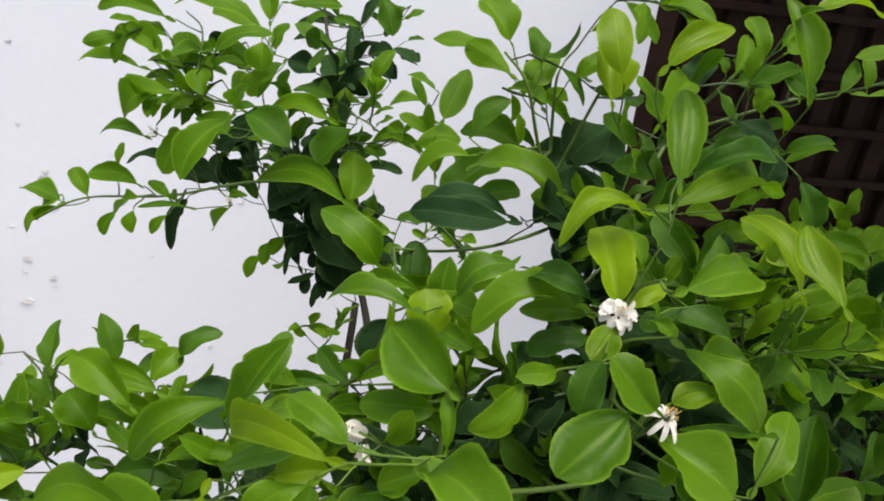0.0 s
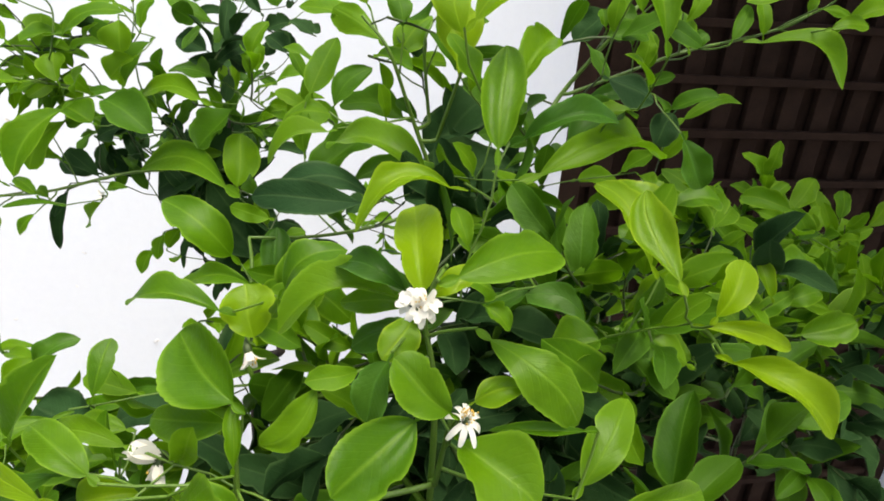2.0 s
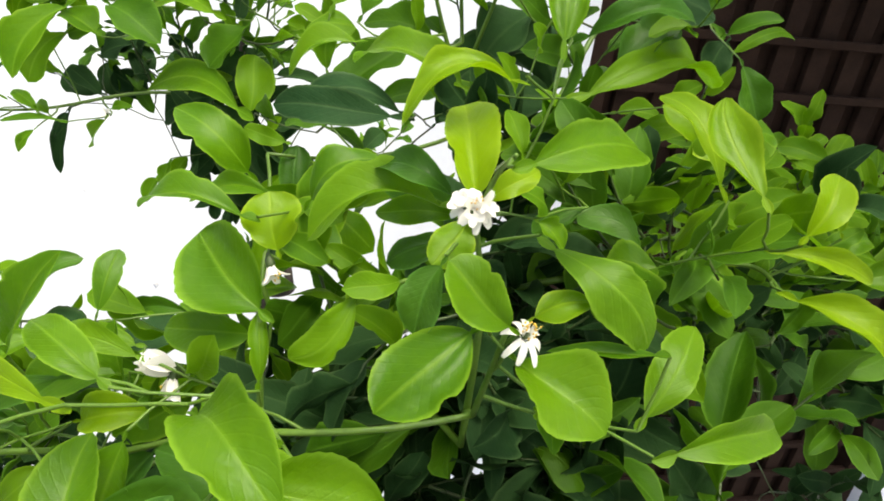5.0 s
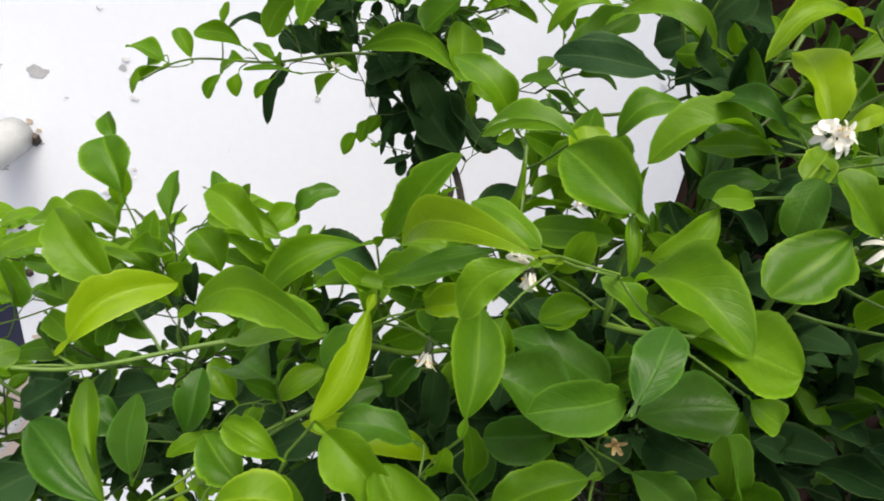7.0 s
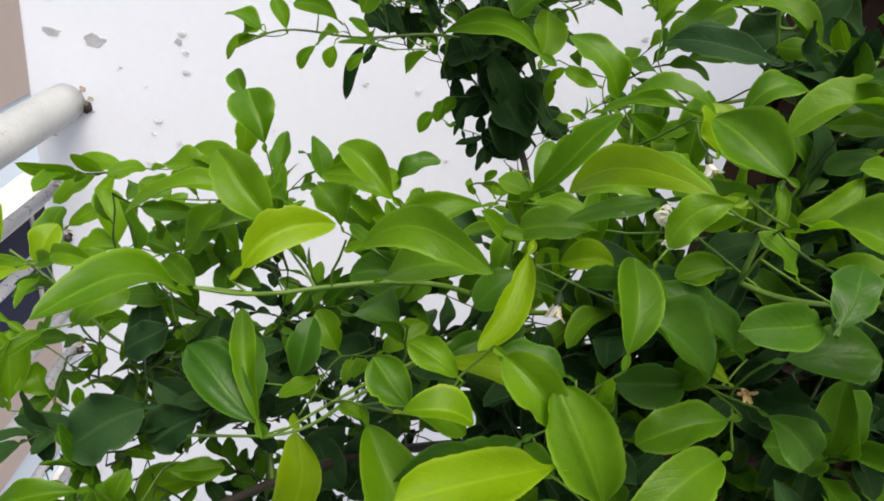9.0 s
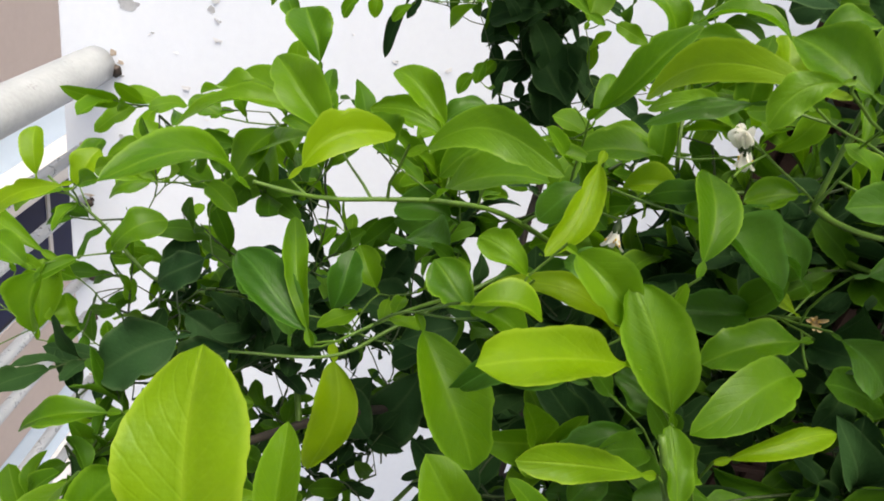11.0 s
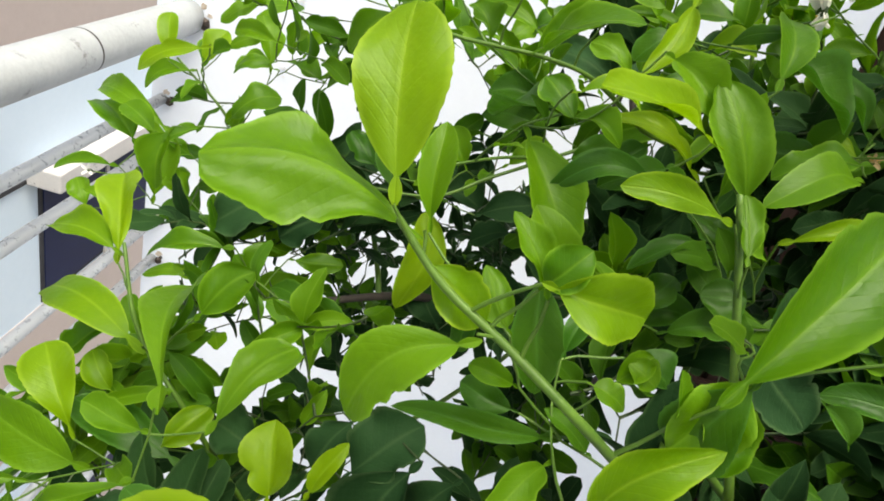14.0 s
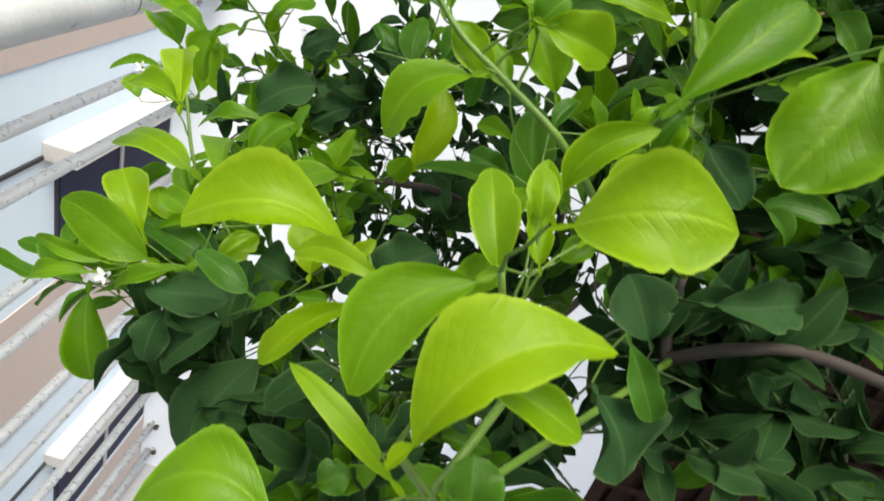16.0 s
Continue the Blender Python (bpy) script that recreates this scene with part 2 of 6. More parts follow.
def fleck(x, z, size, material, seed, parent, lift=0.0025):
    """An uneven flat chip on the wall's face."""
    r, b = random.Random(seed), bmesh.new()
    n = 14
    ph = r.uniform(0, 6.28)
    sx, sz = size * r.uniform(0.5, 1.1), size * r.uniform(0.3, 0.8)
    rim = []
    for k in range(n):
        q = 0.55 + 0.45 * noise.noise(Vector((math.cos(k * math.tau / n) * 1.6, math.sin(k * math.tau / n) * 1.6, seed * 1.7 + ph))) + 0.25 * r.random()
        rim.append(b.verts.new((x + math.cos(k * math.tau / n) * sx * q, WALL_Y - lift, z + math.sin(k * math.tau / n) * sz * q)))
    back = [b.verts.new((p.co.x + (x - p.co.x) * -0.06, WALL_Y + 0.001, p.co.z + (z - p.co.z) * -0.06)) for p in rim]
    b.faces.new(rim)
    for k in range(n):
        b.faces.new((rim[k], back[k], back[(k + 1) % n], rim[(k + 1) % n]))
    return part("fleck", b, material, parent)


def flake(x, z, size, seed, parent):
    """A curled flake of old paint, held at its upper edge and standing off the wall at the lower one, over its bared patch."""
    r, b = random.Random(seed), bmesh.new()
    turn, cols, rows = r.uniform(-0.9, 0.9), 6, 4
    wide, tall, lift = size * r.uniform(0.6, 1.2), size * r.uniform(0.2, 0.5), size * r.uniform(0.05, 0.14)
    grid = []
    for j in range(rows + 1):
        line = []
        for i in range(cols + 1):
            u, v = 2 * i / cols - 1, j / rows
            q = 0.7 + 0.5 * noise.noise(Vector((u * 2.1, v * 2.3, seed * 1.3)))
            px, pz = u * wide * 0.5 * (1 - 0.35 * v * abs(u)), -v * tall * q
            line.append(b.verts.new((x + px * math.cos(turn) - pz * math.sin(turn), WALL_Y - 0.0015 - lift * v**1.8 * q, z + px * math.sin(turn) + pz * math.cos(turn))))
        grid.append(line)
    for j in range(rows):
        for i in range(cols):
            b.faces.new((grid[j][i], grid[j][i + 1], grid[j + 1][i + 1], grid[j + 1][i]))
    bmesh.ops.solidify(b, geom=b.faces[:], thickness=0.0006)
    return part("paint_flake", b, PEEL, parent)


for i, (x, z, size) in enumerate(((-0.582, 1.324, 0.0219), (-0.583, 1.179, 0.0208), (-0.547, 1.090, 0.0258), (-0.597, 0.906, 0.0293), (-0.554, 0.864, 0.0229), (-0.610, 0.811, 0.0347), (-0.253, 0.713, 0.0248), (0.347, 1.236, 0.0254), (0.385, 1.051, 0.0195), (-0.620, 0.971, 0.0154), (-0.514, 0.775, 0.0142), (-0.673, 0.996, 0.0112), (-0.541, 1.052, 0.0221), (-0.538, 1.016, 0.0291), (-0.606, 0.874, 0.0188), (-0.078, 1.059, 0.0273), (-0.185, 1.051, 0.0204), (-0.553, 0.845, 0.0167), (-0.276, 1.084, 0.0111), (0.005, 0.917, 0.0192), (0.506, 1.155, 0.0296), (0.477, 1.137, 0.0206), (-0.677, 0.662, 0.0148), (-0.429, 1.129, 0.0108), (-0.363, 0.920, 0.0117))):
    flake(x, z, size * 0.75, 31 + i, wall)
    fleck(x + 0.1 * size, z - 0.1 * size, size * 0.32, CHIPPED if i % 4 == 0 else PEEL, 200 + i, wall, 0.0008)
for i in range(14):
    fleck(rng.uniform(-0.82, 0.1), rng.uniform(0.55, 1.75), rng.uniform(0.003, 0.009), PEEL, i, wall, 0.0012)
for i, (x, z, size) in enumerate(((-0.796, 1.047, 0.0370), (-0.712, 1.045, 0.0285), (-0.819, 0.839, 0.0258), (-0.730, 0.898, 0.0092), (-0.730, 0.764, 0.0121), (-0.807, 0.845, 0.0138), (-0.667, 0.999, 0.0067), (-0.554, 1.071, 0.0154))):
    fleck(x, z, size, CHIPPED, 300 + i, wall, 0.0008)

floor = new("floor", mesh_of(box(bmesh.new(), (-0.83, -2.6, FLOOR_Z - 0.12), (2.6, WALL_Y + 0.16, FLOOR_Z), 0.004), "floor", FLOOR))
tagged(floor, "grey painted balcony floor under the lime tree", "floor", kind="structure")

railing = tagged(new("railing"), "white painted pipe railing with thin silver bars at the wall", "railing")
railing.location = (-0.76, 0.0, FLOOR_Z)


def railing_part(name, b, material, parent=None, label="", smooth=True):
    ob = part(name, b, material, parent or railing, label, smooth)
    if parent is None:
        ob.matrix_parent_inverse = railing.matrix_basis.inverted()
    return ob


def bolt_head(x, y, z, r, parent):
    b = bmesh.new()
    tube(b, [(x, y, z), (x, y - r * 0.35, z), (x, y - r * 0.9, z), (x, y - r * 1.0, z)], [r * 1.5, r * 1.5, r * 0.9, r * 0.7], 6)
    return railing_part("bolt", b, BOLT, parent, "dark rusty bolt", False)


TOP_X, TOP_Z, TOP_R = -0.775, 0.913, 0.037
b = bmesh.new()
ys = [WALL_Y - 0.002, WALL_Y - 0.05, 0.91, 0.9045, 0.899, 0.3, -0.6, -1.6, -2.5]
rs = [TOP_R * 0.97, TOP_R, TOP_R, TOP_R * 0.985, TOP_R, TOP_R, TOP_R, TOP_R, TOP_R]
tube(b, [(TOP_X, y, TOP_Z) for y in ys], rs, 28)
top_rail = railing_part("top_rail", b, PIPE)
b = bmesh.new()
tube(b, [(TOP_X, y, TOP_Z) for y in (0.907, 0.9045, 0.902)], [TOP_R * 0.99, TOP_R * 1.006, TOP_R * 0.99], 28, False)
railing_part("seam", b, BOLT, top_rail, "dark seam between two lengths of pipe")
bolt_head(TOP_X + 0.034, WALL_Y - 0.001, TOP_Z - 0.006, 0.010, top_rail)
BAR_Z = (0.712, 0.592, 0.391, 0.272, 0.062, -0.063, -0.250, -0.370, -0.560, -0.680)
BAR_X = -0.82
for k, z in enumerate(BAR_Z):
    b = bmesh.new()
    tube(b, [(BAR_X, y, z) for y in (WALL_Y - 0.002, 0.9, 0.3, -0.6, -2.5)], [0.0125] * 5, 16)
    rod = railing_part("bar", b, BAR)
    bolt_head(BAR_X + 0.016, WALL_Y - 0.001, z - 0.004, 0.007, rod)
    fleck(BAR_X + 0.006 + 0.01 * (k % 2), z + 0.016, 0.017, RUST, 70 + k, wall, 0.0008)
    fleck(BAR_X + 0.022, z + 0.006, 0.009, BOLT, 170 + k, wall, 0.0016)
for y in (-0.95, -2.45):
    b = bmesh.new()
    tube(b, [(-0.772, y, FLOOR_Z), (-0.772, y, TOP_Z)], [0.018, 0.018], 14)
    railing_part("post", b, PIPE)
fleck(TOP_X + 0.03, TOP_Z + 0.03, 0.014, RUST, 91, wall, 0.0008)
fleck(TOP_X + 0.045, TOP_Z + 0.012, 0.010, RUST, 92, wall, 0.0009)

# slab out of view, added to keep sun and sky off the right side
ceiling = new("ceiling", mesh_of(box(bmesh.new(), (0.80, -2.6, 2.36), (2.6, WALL_Y - 0.004, 2.48), 0.006), "ceiling", PLASTER))
tagged(ceiling, "unseen white slab added to shade the door side of the balcony", "ceiling", kind="structure")

# slatted door in the opening beside the white wall
DOOR_L, DOOR_R, DOOR_B, DOOR_T = WALL_RIGHT, 1.85, FLOOR_Z, 2.15
room = new("room_shell", None)
tagged(room, "room behind the slatted door, its darkness painted near-black", "room", kind="structure")
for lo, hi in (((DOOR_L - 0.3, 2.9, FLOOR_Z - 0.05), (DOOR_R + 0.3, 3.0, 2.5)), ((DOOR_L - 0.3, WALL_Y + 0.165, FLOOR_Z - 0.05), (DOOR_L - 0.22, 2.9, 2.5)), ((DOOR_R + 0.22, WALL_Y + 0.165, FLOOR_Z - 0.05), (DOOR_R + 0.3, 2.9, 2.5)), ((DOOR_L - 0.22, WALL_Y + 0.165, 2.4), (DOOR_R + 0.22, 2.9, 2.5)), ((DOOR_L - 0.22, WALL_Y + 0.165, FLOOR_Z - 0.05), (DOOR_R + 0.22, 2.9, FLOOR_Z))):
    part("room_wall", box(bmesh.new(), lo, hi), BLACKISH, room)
for name, lo, hi in (("wall_east", (DOOR_R, WALL_Y, -1.2), (2.6, WALL_Y + 0.16, WALL_TOP)), ("wall_lintel", (DOOR_L, WALL_Y, DOOR_T), (DOOR_R, WALL_Y + 0.16, WALL_TOP))):
    tagged(new(name, mesh_of(box(bmesh.new(), lo, hi, 0.004), name, PLASTER)), "white painted plaster wall beside the slatted door", "wall", kind="structure")
door = tagged(new("slatted_door"), "dark brown slatted wooden door beside the white wall", "door")
door.location = (DOOR_L, WALL_Y + 0.06, DOOR_B)


def door_part(name, lo, hi, bevel=0.003):
    ob = part(name, box(bmesh.new(), lo, hi, bevel), DARK_WOOD, door)
    ob.matrix_parent_inverse = door.matrix_basis.inverted()
    return ob


DY = WALL_Y + 0.045
door_part("frame", (DOOR_L + 0.002, DY, DOOR_B), (DOOR_L + 0.065, DY + 0.06, DOOR_T))
door_part("frame", (DOOR_R - 0.065, DY, DOOR_B), (DOOR_R - 0.002, DY + 0.06, DOOR_T))
door_part("frame", (DOOR_L + 0.067, DY, DOOR_T - 0.07), (DOOR_R - 0.067, DY + 0.06, DOOR_T - 0.002))
# board added behind the slats to set how dark the gaps look
door_part("gap_tone_board", (DOOR_L + 0.067, DY + 0.052, DOOR_B + 0.01), (DOOR_R - 0.067, DY + 0.060, DOOR_T - 0.075), 0.001)
z = -0.614
while z < 2.0:
    door_part("cross_rail", (DOOR_L + 0.067, DY + 0.006, z - 0.009), (DOOR_R - 0.067, DY + 0.022, z + 0.009), 0.002)
    z += 0.119
x = DOOR_L + 0.10
while x < DOOR_R - 0.1:
    door_part("slat", (x, DY + 0.026, DOOR_B + 0.01), (x + 0.046, DY + 0.044, DOOR_T - 0.075), 0.002)
    x += 0.088

# ---- across the gap: the neighbouring house, seen past the railing ----
ground = new("ground", mesh_of(box(bmesh.new(), (-400, -400, -9.2), (400, 400, -9.0)), "ground", EARTH))
tagged(ground, "bare grey street ground far below the balcony", "ground", kind="structure")
FX = -2.9
house = tagged(new("neighbour_house"), "pale blue house with taupe bands and hooded navy windows", "house")
house.location = (FX - 1.0, 6.0, -9.0)


def house_part(name, lo, hi, material, bevel=0.0, parent=None, label=""):
    ob = part(name, box(bmesh.new(), lo, hi, bevel), material, parent or house, label)
    if parent is None:
        ob.matrix_parent_inverse = house.matrix_basis.inverted()
    return ob


H0, H1 = -4.0, 13.0
for z0, z1, material, out in ((-9.0, -6.78, PALE_WALL, 0), (-6.78, -5.55, TAUPE, 0.012), (-5.55, -3.57, PALE_WALL, 0), (-3.57, -2.34, TAUPE, 0.012), (-2.34, -0.49, PALE_WALL, 0), (-0.49, 0.75, TAUPE, 0.012), (0.75, 2.3, PALE_WALL, 0), (2.3, 3.2, TAUPE, 0.012)):
    house_part("wall_band", (FX - 6.0, H0, z0), (FX + out, H1, z1), material, 0, None, "taupe painted band" if material is TAUPE else "")
house_part("roof", (FX - 6.2, H0 - 0.2, 3.2), (FX + 0.25, H1 + 0.2, 3.35), LEDGE, 0.02)
for top in (-1.06, -4.22, -7.4):
    house_part("string_course", (FX, H0, top - 0.14), (FX + 0.02, H1, top - 0.11), GROOVE)
    for y0 in (-0.6, 3.92, 8.4):
        win = house_part("window", (FX - 0.002, y0, top - 1.25), (FX + 0.012, y0 + 1.75, top - 0.17), GROOVE)
        for k in range(2):
            house_part("pane", (FX + 0.010, y0 + 0.04 + k * 0.86, top - 1.21), (FX + 0.020, y0 + 0.85 + k * 0.86, top - 0.20), NAVY, 0.002, win, "dark navy glass pane")
        house_part("mullion", (FX + 0.012, y0 + 0.852, top - 1.25), (FX + 0.035, y0 + 0.898, top - 0.17), LEDGE, 0.004, win)
        house_part("hood", (FX, y0 - 0.14, top - 0.15), (FX + 0.26, y0 + 1.95, top), LEDGE, 0.012)

# ---- the lime tree ----
tree = tagged(new("lime_tree"), "young lime tree with bright yellow-green leaves and white blossoms", "tree")
tree.location = (0.10, 0.62, FLOOR_Z)
TO_TREE = tree.matrix_basis.inverted()
FACE = Vector((-0.12, -0.80, 0.58)).normalized()
joints = []          # places where a twig may spring from, with the thickness there
buds = []            # places and ways of leaf stalks that want a twig
leaf_no = 0


def tree_part(name, b, material, label="", smooth=True, parent=None):
    ob = part(name, b, material, parent or tree, label, smooth)
    if parent is None:
        ob.matrix_parent_inverse = TO_TREE
    return ob


MIXES = (bmesh.new(), bmesh.new(), bmesh.new())
UVS = [b.loops.layers.uv.new("UVMap") for b in MIXES]


def limb(points, r0, r1, material=None):
    pts = spline(points, 7)
    n = len(pts) - 1
    radii = [(r0 + (r1 - r0) * i / n) * (1 + 0.10 * noise.noise(p * 70)) for i, p in enumerate(pts)]
    if joints:
        root = min(joints, key=lambda j: (j[0] - pts[0]).length + (0.25 if j[0].z > pts[0].z else 0))
        span = (root[0] - pts[0]).length
        if span > 0.004:
            way = (pts[0] - pts[1]).normalized()
            mid = pts[0].lerp(root[0], 0.5) + way * span * 0.08 + Vector((0, 0.10 * span, -0.10 * span))
            lead = [root[0].lerp(mid, t).lerp(mid.lerp(pts[0], t), t) for t in (i / 10 for i in range(10))]
            r9 = min(root[1], r0 * 1.25)
            radii = [r9 + (r0 - r9) * i / 10 for i in range(10)] + radii
            pts = lead + pts
    ob = tree_part("branch", tube(bmesh.new(), pts, radii, 9), material or (BARK if r0 > 0.0036 else SHOOT))
    joints.extend(zip(pts, radii))
    return ob


def leaf_grid(bm, uv, frame_m, length, width, bend, seed, rows=22, cols=8, curl=1.0, spoon=False, fold=None, arch=None, stalk=0.16):
    """One blade on its winged stalk: wedge-shaped base, widest past the middle, folded along the midrib, recurved, the margin wavy and notched."""
    r = random.Random(seed)
    hump, droop = length * r.uniform(0.02, 0.09) * curl, length * r.uniform(0.0, 0.22) * curl
    crease, swell = r.uniform(0.15, 0.85) * curl, r.uniform(-0.2, 0.6) * curl
    if r.random() < 0.12:
        crease, droop = -0.4 * crease, droop * 1.5
    if fold is not None:
        crease = fold
    if arch is not None:
        hump, droop = arch, droop * 0.5
    wav, ph, beats = width * r.uniform(0.05, 0.17), r.uniform(0, 6.3), r.uniform(6.0, 12.0)
    blunt, taper = r.uniform(0.48, 0.78), r.uniform(0.62, 0.98)
    if spoon:
        blunt, taper = blunt * 0.8, taper + 0.3
    peak = (taper / (taper + blunt)) ** taper * (blunt / (taper + blunt)) ** blunt
    twist, skew, lop = r.uniform(-0.6, 0.6) * curl, r.uniform(-0.035, 0.035), r.uniform(-0.10, 0.10)
    if spoon:
        twist, skew = twist * 0.3, skew * 0.3
    dent = [(r.uniform(0.25, 0.9), r.uniform(0.03, 0.08), r.choice((-1, 1)), r.uniform(-0.22, 0.05)) for _ in range(2)]
    wing, foot_rows = length * r.uniform(0.014, 0.042), 4
    grid = []
    for j in range(-foot_rows, rows + 1):
        if j < 0:
            q = 1 + j / foot_rows
            v, t = -stalk * (1 - q), 0.0
            half = 0.010 * length + wing * math.sin(math.pi * min(1.0, q * 1.02)) ** 0.8
        else:
            v = t = j / rows
            shape = t**taper * (1 - t) ** blunt / peak
            half = 0.5 * width * shape + 0.012 * length * (1 - t) ** 2
            if 0.25 * rows < j < rows:
                half *= 1.0 + (0.013 if j % 2 else -0.013)
        line = []
        for i in range(cols + 1):
            u = 2 * i / cols - 1
            h = half * (1 + lop * u)
            if j >= 0:
                for at, wide, flank, deep in dent:
                    if u * flank > 0.6:
                        h *= 1 + deep * math.exp(-(((v - at) / wide) ** 2)) * (abs(u) - 0.6) * 2.5
            x = u * h + bend * 4 * v * (1 - v) * (0.35 if j < 0 else 1.0) + skew * length * math.sin(v * 5)
            lift = h * (crease * abs(u) * (1 - 0.45 * t) + swell * (u * u - abs(u)) * 1.6)
            lift += wav * math.sin(v * beats + ph + (2.1 if u > 0 else 0)) * abs(u) ** 2.2 * math.sin(math.pi * min(1, t * 1.05)) ** 0.5
            line.append(bm.verts.new(frame_m @ Vector((x, v * length, hump * 4 * v * (1 - v) * (0.4 if j < 0 else 1.0) + lift - droop * t**2.6 + twist * (t - 0.2) * u * h))))
        grid.append(line)
    for j in range(len(grid) - 1):
        for i in range(cols):
            f = bm.faces.new((grid[j][i], grid[j][i + 1], grid[j + 1][i + 1], grid[j + 1][i]))
            f.smooth = True
            for loop, (a, c) in zip(f.loops, ((i, j), (i + 1, j), (i + 1, j + 1), (i, j + 1))):
                loop[uv].uv = (a / cols, max(0.0, (c - foot_rows) / rows))


def blade_frame(base, tip, face=FACE):
    y = (Vector(tip) - Vector(base)).normalized()
    z = (face - y * face.dot(y)).normalized()
    x = y.cross(z)
    m = Matrix((x, y, z)).transposed().to_4x4()
    m.translation = base
    return m


def leaf(material, base, tip, width, bend=0.0, spoon=False, up=None, fold=None, arch=None):
    """A leaf from its blade's base to its tip. up: how far it turns from the open side of the tree to the sky."""
    global leaf_no
    leaf_no += 1
    base, tip = Vector(base), Vector(tip)
    r = random.Random(leaf_no * 7)
    length = (tip - base).length
    if up is None:
        up = r.uniform(-0.15, 0.75)
    plain, m = blade_frame(base, tip), blade_frame(base, tip, (FACE * (1 - up) + Vector((r.uniform(-0.25, 0.25), 0, 1)) * up).normalized())
    lean = max(0.6, plain.col[2].to_3d().dot(m.col[2].to_3d()))
    rise = m.col[2].to_3d().dot(plain.col[0].to_3d())
    if arch is None and bend and bend * rise > 0 and abs(rise) > 0.15:
        # the sideways bow of a leaf that lies on its back is its own arch
        arch = min(abs(bend / rise), 0.22 * length)
        bend -= arch * rise
    width = width * 1.06 / lean
    if base.y > 0.47:
        kind = (BRIGHT_CROWN, MID_CROWN, SHADED_CROWN).index({YOUNG: BRIGHT_CROWN, FRESH: BRIGHT_CROWN, GREEN: MID_CROWN, OLD_SHADED: SHADED_CROWN}[material])
        leaf_grid(MIXES[kind], UVS[kind], m, length, width, bend, leaf_no, 14, 6, 1.0, spoon, fold, arch)
    else:
        b = bmesh.new()
        uv = b.loops.layers.uv.new("UVMap")
        leaf_grid(b, uv, Matrix.Identity(4), length, width, bend, leaf_no, 24, 8, 1.2, spoon, fold, arch)
        ob = part("leaf", b, material, tree)
        ob.matrix_parent_inverse = TO_TREE
        ob.matrix_basis = m
    way = (base - tip).normalized()
    buds.append((base + way * 0.15 * length, way, material))


limb([(0.10, 0.62, FLOOR_Z), (0.13, 0.63, -0.3), (0.12, 0.60, 0.2), (0.08, 0.60, 0.62), (0.06, 0.55, 0.88)], 0.015, 0.007, BARK)
limb([(0.06, 0.57, 0.80), (0.02, 0.62, 1.0), (0.03, 0.68, 1.15)], 0.006, 0.0042, BARK)
limb([(0.08, 0.59, 0.70), (0.10, 0.44, 0.95), (0.10, 0.36, 1.12)], 0.006, 0.004, BARK)
limb([(0.06, 0.56, 0.85), (-0.12, 0.40, 0.96), (-0.24, 0.30, 0.98)], 0.005, 0.003, BARK)
limb([(0.050, 0.620, 1.111), (0.036, 0.687, 1.160), (0.007, 0.725, 1.213), (-0.004, 0.747, 1.288), (-0.002, 0.797, 1.358), (-0.021, 0.904, 1.424), (-0.035, 0.994, 1.504)], 0.0045, 0.0018)
limb([(-0.003, 0.730, 1.273), (-0.086, 0.694, 1.283), (-0.164, 0.660, 1.273), (-0.237, 0.640, 1.272), (-0.284, 0.638, 1.247)], 0.0019, 0.0007)
limb([(-0.001, 0.761, 1.351), (-0.088, 0.704, 1.361), (-0.134, 0.633, 1.380), (-0.169, 0.621, 1.389)], 0.0016, 0.0007)
limb([(-0.134, 0.633, 1.380), (-0.127, 0.653, 1.434), (-0.143, 0.663, 1.451)], 0.0010, 0.0006)
limb([(0.043, 0.386, 1.258), (0.046, 0.425, 1.300), (0.044, 0.439, 1.320)], 0.0016, 0.0010)
limb([(0.054, 0.692, 1.340), (0.023, 0.705, 1.358), (-0.026, 0.718, 1.370)], 0.0011, 0.0008)
limb([(0.187, 0.507, 1.321), (0.160, 0.506, 1.388), (0.140, 0.497, 1.437), (0.122, 0.509, 1.458)], 0.0018, 0.0010)
limb([(0.176, 0.522, 1.381), (0.168, 0.514, 1.437), (0.174, 0.520, 1.455)], 0.0015, 0.0008)
limb([(0.180, 0.506, 1.371), (0.193, 0.486, 1.434), (0.186, 0.443, 1.461)], 0.0015, 0.0010)
limb([(0.227, 0.471, 1.323), (0.269, 0.514, 1.388), (0.287, 0.522, 1.414), (0.318, 0.514, 1.459), (0.346, 0.523, 1.492)], 0.0023, 0.0013)
limb([(0.287, 0.519, 1.407), (0.336, 0.518, 1.427), (0.380, 0.517, 1.444), (0.444, 0.521, 1.459), (0.477, 0.512, 1.477)], 0.0015, 0.0009)
limb([(0.202, 0.346, 1.284), (0.256, 0.341, 1.297), (0.314, 0.332, 1.304), (0.309, 0.290, 1.308)], 0.0019, 0.0011)
limb([(0.426, 0.492, 1.215), (0.575, 0.622, 1.201), (0.691, 0.723, 1.230)], 0.0018, 0.0010)
limb([(0.144, 0.270, 1.238), (0.139, 0.254, 1.323), (0.131, 0.251, 1.366)], 0.0018, 0.0011)
limb([(0.132, 0.254, 1.366), (0.136, 0.250, 1.384), (0.134, 0.226, 1.400)], 0.0011, 0.0008)
limb([(0.142, 0.253, 1.272), (0.140, 0.224, 1.335)], 0.0015, 0.0010)
limb([(0.054, 0.240, 1.279), (0.055, 0.244, 1.331)], 0.0015, 0.0010)
